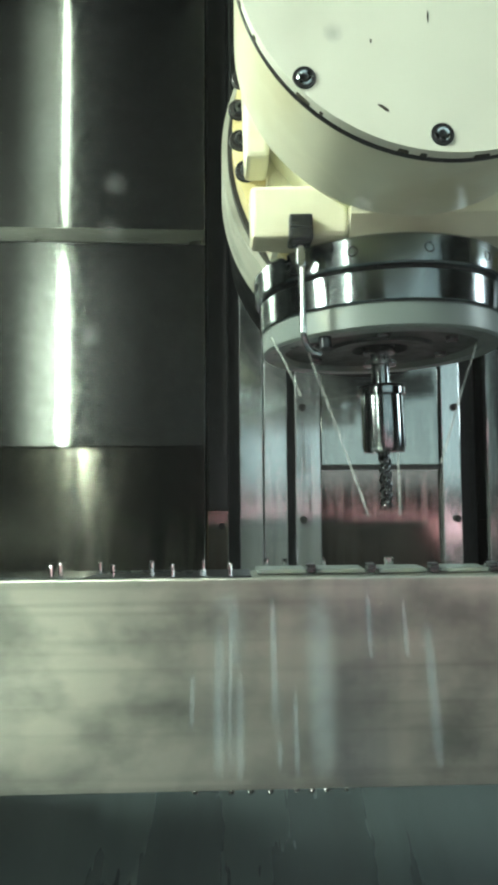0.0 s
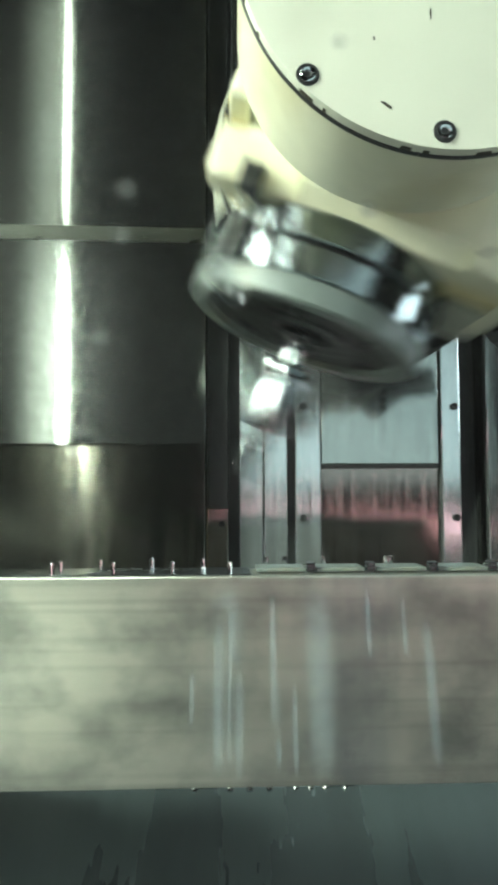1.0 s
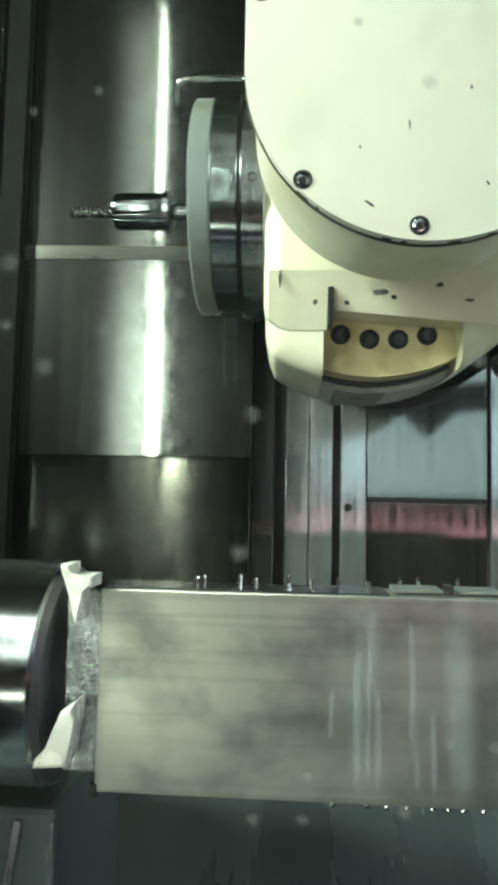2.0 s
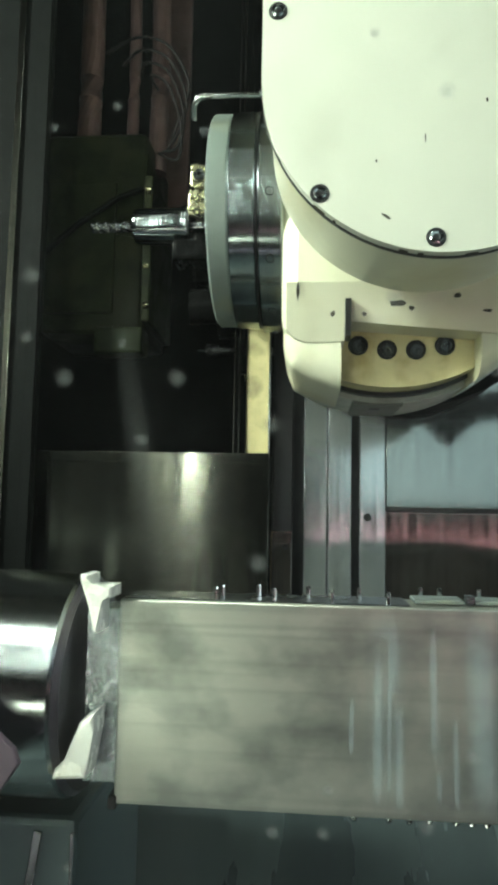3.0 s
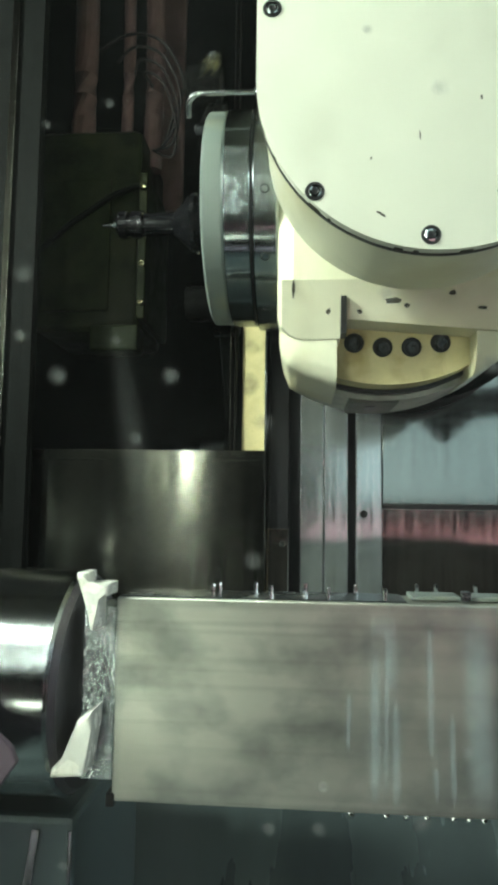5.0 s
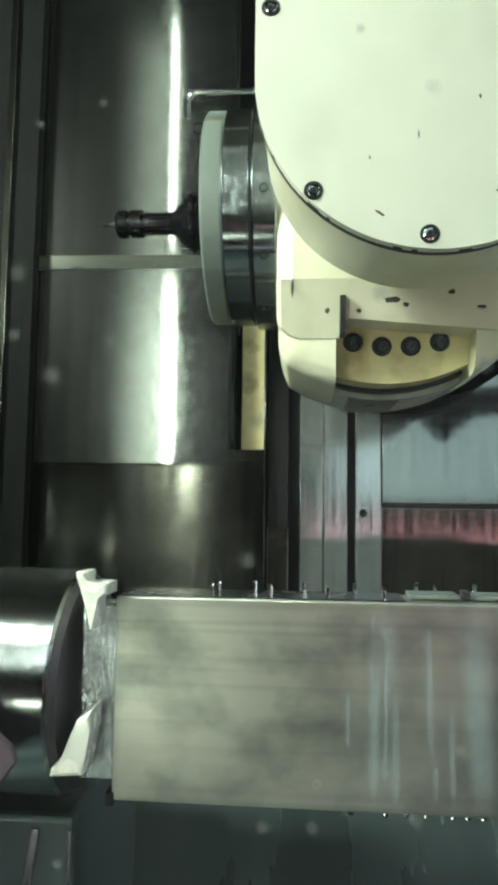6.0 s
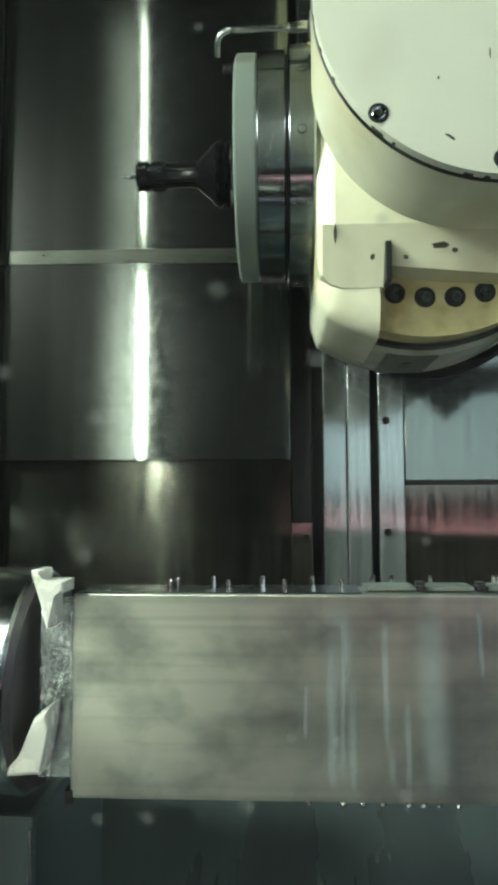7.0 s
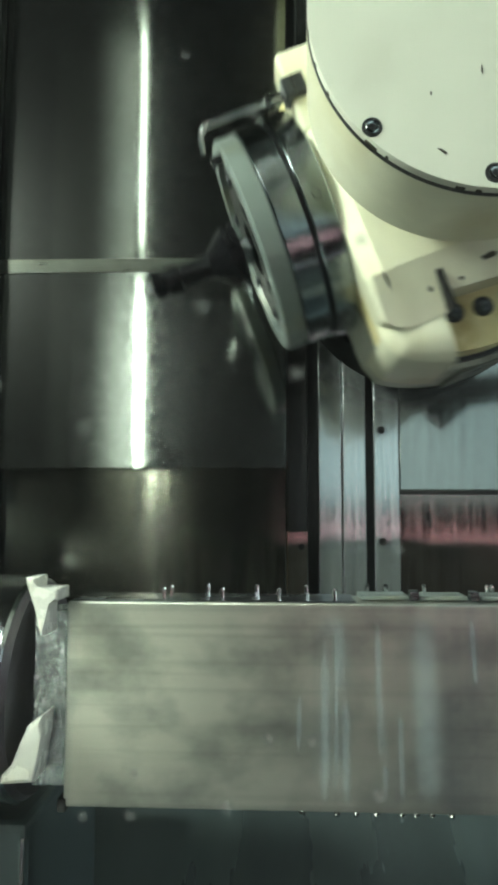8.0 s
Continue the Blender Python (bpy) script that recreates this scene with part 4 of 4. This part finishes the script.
def collet_holder():
    ob = thing("tool_holder", "black collet tool holder with a thin drill", "tool holder")
    part("shank", lathe([(0, 0.1901), (0.029, 0.1901), (0.0315, 0.1915), (0.0315, 0.1950), (0.0275, 0.1965), (0.0275, 0.1985), (0.0315, 0.200), (0.0315, 0.204), (0.0125, 0.2240), (0.0115, 0.228), (0.0115, 0.255), (0, 0.255)], DOWN, 48), BLACK_TOOL, ob)
    part("taper", lathe([(0, 0.152), (0.0115, 0.152), (0.0145, 0.19), (0, 0.19)], DOWN, 32), TOOL_STEEL, ob, "bright clamping taper")
    bm = lathe([(0, 0.2555), (0.0125, 0.2555), (0.0145, 0.2575), (0.0145, 0.2690), (0.0120, 0.2705), (0.0120, 0.2725), (0.0145, 0.2740), (0.0145, 0.2820), (0.0125, 0.2845), (0.004, 0.2855), (0, 0.2855)], DOWN, 32)
    part("collet_nut", bm, BLACK_TOOL, ob, "black slotted collet nut")
    part("drill", lathe([(0, 0.2856), (0.0022, 0.2856), (0.0022, 0.2960), (0.0012, 0.2965), (0.0012, 0.3015), (0, 0.3030)], DOWN, 16), CARBIDE, ob, "thin steel drill")
    return ob


# ---- the tool changer behind the door ----


def changer():
    arm = thing("tool_changer", "oily steel double-ended tool changer arm", "tool changer", arm_pose(0))
    part("hub", lathe([(0, -0.06), (0.026, -0.06), (0.026, -0.02), (0.048, -0.018), (0.048, 0.018), (0.030, 0.022), (0, 0.022)], TO_RIGHT, 40), OILY_BLACK, arm)
    part("bar", box(-0.012, 0.012, -0.205, 0.205, -0.030, 0.030, bevel=0.005), WALL, arm)
    for s in (1, -1):
        y = s * ARM_REACH
        up = -s                       # the polished jaw is on top when its end faces the machine room
        bm = bmesh.new()
        for z0, z1, w in ((0.030, 0.056, 0.0085), (0.001, 0.029, 0.0100)):
            lo, hi = sorted((up * z0, up * z1))
            bm_box(bm, -w, w, y + s * 0.014 - 0.006, y + s * 0.014 + 0.006, lo, hi, bevel=0.002)
        part("gripper", bm, BRASSY, arm, "shiny oily gripper jaw")
        m = Matrix.Translation((0.001, y + s * 0.0195, up * 0.043)) @ (TO_FRONT if s < 0 else TO_FRONT.inverted())
        part("cap_screw", lathe([(0, 0.0005), (0.0024, 0.0005), (0.003, 0.004), (0.0048, 0.0045), (0.0055, 0.0035), (0.0055, -0.003)], m, 16), BLACK_STEEL, arm)
        bm = bmesh.new()
        lo, hi = sorted((-up * 0.022, -up * 0.045))
        bm_box(bm, -0.026, 0.018, y - 0.018, y + 0.018, lo, hi, bevel=0.004)
        bm_box(bm, -0.013, 0.013, y - s * 0.046 - 0.010, y - s * 0.046 + 0.010, -0.052, 0.052, bevel=0.003)
        part("lower_jaw", bm, OILY_BLACK, arm, "dark oily gripper jaw")
    slide = thing("changer_housing", "oily green-grey cast housing of the tool changer", "tool changer")
    part("casting", box(-0.465, -0.300, 1.010, 1.18, 1.66, 1.985, bevel=0.012, seg=3), GREEN_CAST, slide)
    part("cover_plate", box(-0.452, -0.345, 1.003, 1.0095, 1.69, 1.90, bevel=0.003), GREEN_CAST, slide)
    part("end_plate", box(-0.2995, -0.286, 0.995, 1.16, 1.675, 1.905, bevel=0.003), GREEN_CAST, slide)
    part("drain_pipe", tube([(-0.46, 0.998, 1.78), (-0.40, 0.996, 1.83), (-0.34, 0.996, 1.87), (-0.30, 0.998, 1.885)], 0.0045, 10), WALL, slide, "thin dark pipe")
    for k in range(4):
        cap_screw(slide, -0.292, 0.9948, 1.70 + 0.06 * k, 0.0045, BRASSY)
    part("bracket", box(-0.36, -0.288, 0.965, 1.009, 1.62, 1.659, bevel=0.004), GREEN_CAST, slide)
    part("back_sheet", box(-0.338, -0.268, 1.19, 1.20, 1.93, 2.50, bevel=0.004), PINK, slide, "faded pinkish cover sheet")
    hoses = ((-0.43, 0.020), (-0.355, 0.010), (-0.31, 0.016))
    for x, r in hoses:
        h = thing("hose", "faded reddish hose hanging over the tool changer", "hose", group="hoses")
        part("sheath", tube(smooth([(x, 1.12, 2.45), (x + 0.004, 1.10, 2.30), (x + 0.012, 1.08, 2.15), (x + 0.01, 1.08, 1.95)]), r, 14), PINK, h)
    for i in range(4):
        z = 2.13 - 0.022 * i
        c = thing("cable", "thin dark cable looped over the tool changer", "cable", group="cables")
        part("wire", tube(smooth([(-0.38 + 0.03 * i, 1.03, z), (-0.325 + 0.008 * i, 1.02, z + 0.02), (-0.272, 1.02, z + 0.002), (-0.240 - 0.004 * i, 1.03, z - 0.06), (-0.258, 1.04, z - 0.11), (-0.275 - 0.006 * i, 1.05, 1.97)]), 0.0024, 8), CABLE, c)
    return arm, slide


def coolant_jets():
    jets = []
    for x0, z0, x1, z1, dy in ((-0.066, -0.186, -0.013, -0.335, -0.04), (0.086, -0.186, 0.052, -0.290, -0.03), (0.020, -0.280, 0.021, -0.335, -0.01), (-0.094, -0.186, -0.070, -0.235, -0.05)):
        j = thing("coolant_jet", "thin pale jet of coolant falling beside the cutter", "coolant", group="coolant jets")
        part("stream", tube([(x0, dy, z0), ((x0 + x1) / 2, dy, (z0 + z1) / 2 + 0.002), (x1, dy, z1)], 0.0011, 8), JET, j)
        jets.append(j)
    return jets


def falling_coolant():
    """Curved threads of coolant that fall off the spindle nose as it swings."""
    ob = thing("coolant_spray", "pale threads of coolant falling behind the block", "coolant", group="coolant spray")
    for x0, dx, z0, z1, r in ((-0.048, -0.030, 1.365, 1.535, 0.0012), (-0.060, -0.020, 1.385, 1.50, 0.0016), (-0.030, -0.042, 1.40, 1.56, 0.0009), (-0.080, 0.012, 1.36, 1.47, 0.0010)):
        pts = [(x0 + dx * (1 - u) ** 2, 0.605 + 0.01 * u, z0 + (z1 - z0) * u) for u in (i / 9 for i in range(10))]
        part("stream", tube(pts, r, 8), JET, ob)
    return ob


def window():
    """The greasy machine window that the view goes through, with an added haze film and drops of coolant on it."""
    pane = solid("window_1", box(-0.55, 0.55, 0.0785, 0.0815, 1.02, 1.92), WET_GLASS, "greasy machine window with a film that adds haze", "window", kind="structure")
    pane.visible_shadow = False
    spots = [(-0.0785, 1.4272), (-0.0669, 1.4189), (-0.0642, 1.4074), (-0.0686, 1.4483), (-0.0764, 1.4458), (-0.0786, 1.4196), (-0.0738, 1.4147),
             (-0.0603, 1.4147), (-0.0504, 1.3936), (-0.0270, 1.3737), (-0.0319, 1.3663), (-0.0483, 1.3648), (-0.0424, 1.3695), (-0.0710, 1.3598),
             (-0.0375, 1.4565), (-0.0352, 1.4242), (-0.0291, 1.4489), (-0.0493, 1.4093), (-0.0238, 1.4159), (-0.0222, 1.3734), (-0.0429, 1.3650),
             (0.0261, 1.4152), (-0.0158, 1.4322), (0.0035, 1.4169), (0.0031, 1.4125), (-0.0118, 1.3951), (-0.0147, 1.3677), (0.0236, 1.4316), (0.0015, 1.4029)]
    rng = random.Random(4)
    first = None
    for x, z in spots:
        k = rng.uniform(0.45, 1.0)
        if first is None:
            bm = lathe([(0, 0.0), (0.0006, 0.0), (0.0011, -0.0001), (0.0016, -0.0002)], TO_FRONT.inverted(), 20)
            first = solid("coolant_drop", bm, DROP, "small pale drop of coolant on the window", "drop", "drops on the window", m=pose(x, 0.0778, z))
            first.visible_shadow = False
        else:
            d = copy_thing(first, pose(x, 0.0778, z))
            d.scale = (k, 1, k)
    bm = lathe([(0, 0.0), (0.0011, 0.0), (0.0022, -0.0001)], TO_FRONT.inverted(), 24)
    for v in bm.verts:
        v.co.z *= 0.020 / 0.0022
    run = solid("coolant_run", bm, SMEAR, "faint run of coolant down the window", "coolant", m=pose(-0.0645, 0.0780, 1.406, 0, -10, 0))
    run.visible_shadow = False


enclosure()
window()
lights()
column = carriage()
strips = (bolted_strip(0.1242, 0.1597, 0.1345), bolted_strip(0.3275, 0.3542, 0.346))
plate_thing = slide_plate()
door = changer_door()
workpiece()
block_water()
pins()
chuck()
head, swivel = milling_head()
mill = end_mill_holder()
drill = collet_holder()
arm, slide = changer()
jets = coolant_jets()
spray = falling_coolant()


def motions():
    times = [i / FPS for i in range(int(8 * FPS) + 1)]
    walk(column, [(t, pose(ease(CARRIAGE_X, t), 0, 0)) for t in times])
    walk(plate_thing, [(t, pose(ease(CARRIAGE_X, t), 0, ease(PLATE_Z, t))) for t in times])
    for strip in strips:
        walk(strip, [(t, pose(ease(CARRIAGE_X, t), 0, ease(STRIP_Z, t))) for t in times])
    walk(door, [(t, pose(ease(CARRIAGE_X, t) + ease(DOOR_X, t), 0, 0)) for t in times])
    walk(head, [(t, head_pose(t)) for t in times])
    walk(swivel, [(t, swivel_pose(t)) for t in times])
    walk(arm, [(t, arm_pose(t)) for t in times])
    walk(slide, [(t, pose(ease(ARM_X, t), 0, 0)) for t in times])
    grip, give = 3.9, 4.7
    old = arm_pose(grip).inverted() @ spindle_pose(grip)
    fresh = arm_pose(give).inverted() @ spindle_pose(give) @ pose(0, 0, -0.008)
    walk(mill, [(t, spindle_pose(t) if t <= grip else arm_pose(t) @ old) for t in times])
    walk(drill, [(t, spindle_pose(t) @ pose(0, 0, -0.008) if t >= give else arm_pose(t) @ fresh) for t in times])
    walk(spray, [(t, pose(ease(SPRAY_X, t), 0, ease(SPRAY_DROP, t))) for t in times])
    for j in jets:
        walk(j, [(t, head_pose(0) @ pose(0, 0, ease(JET_DROP, t))) for t in times])


motions()
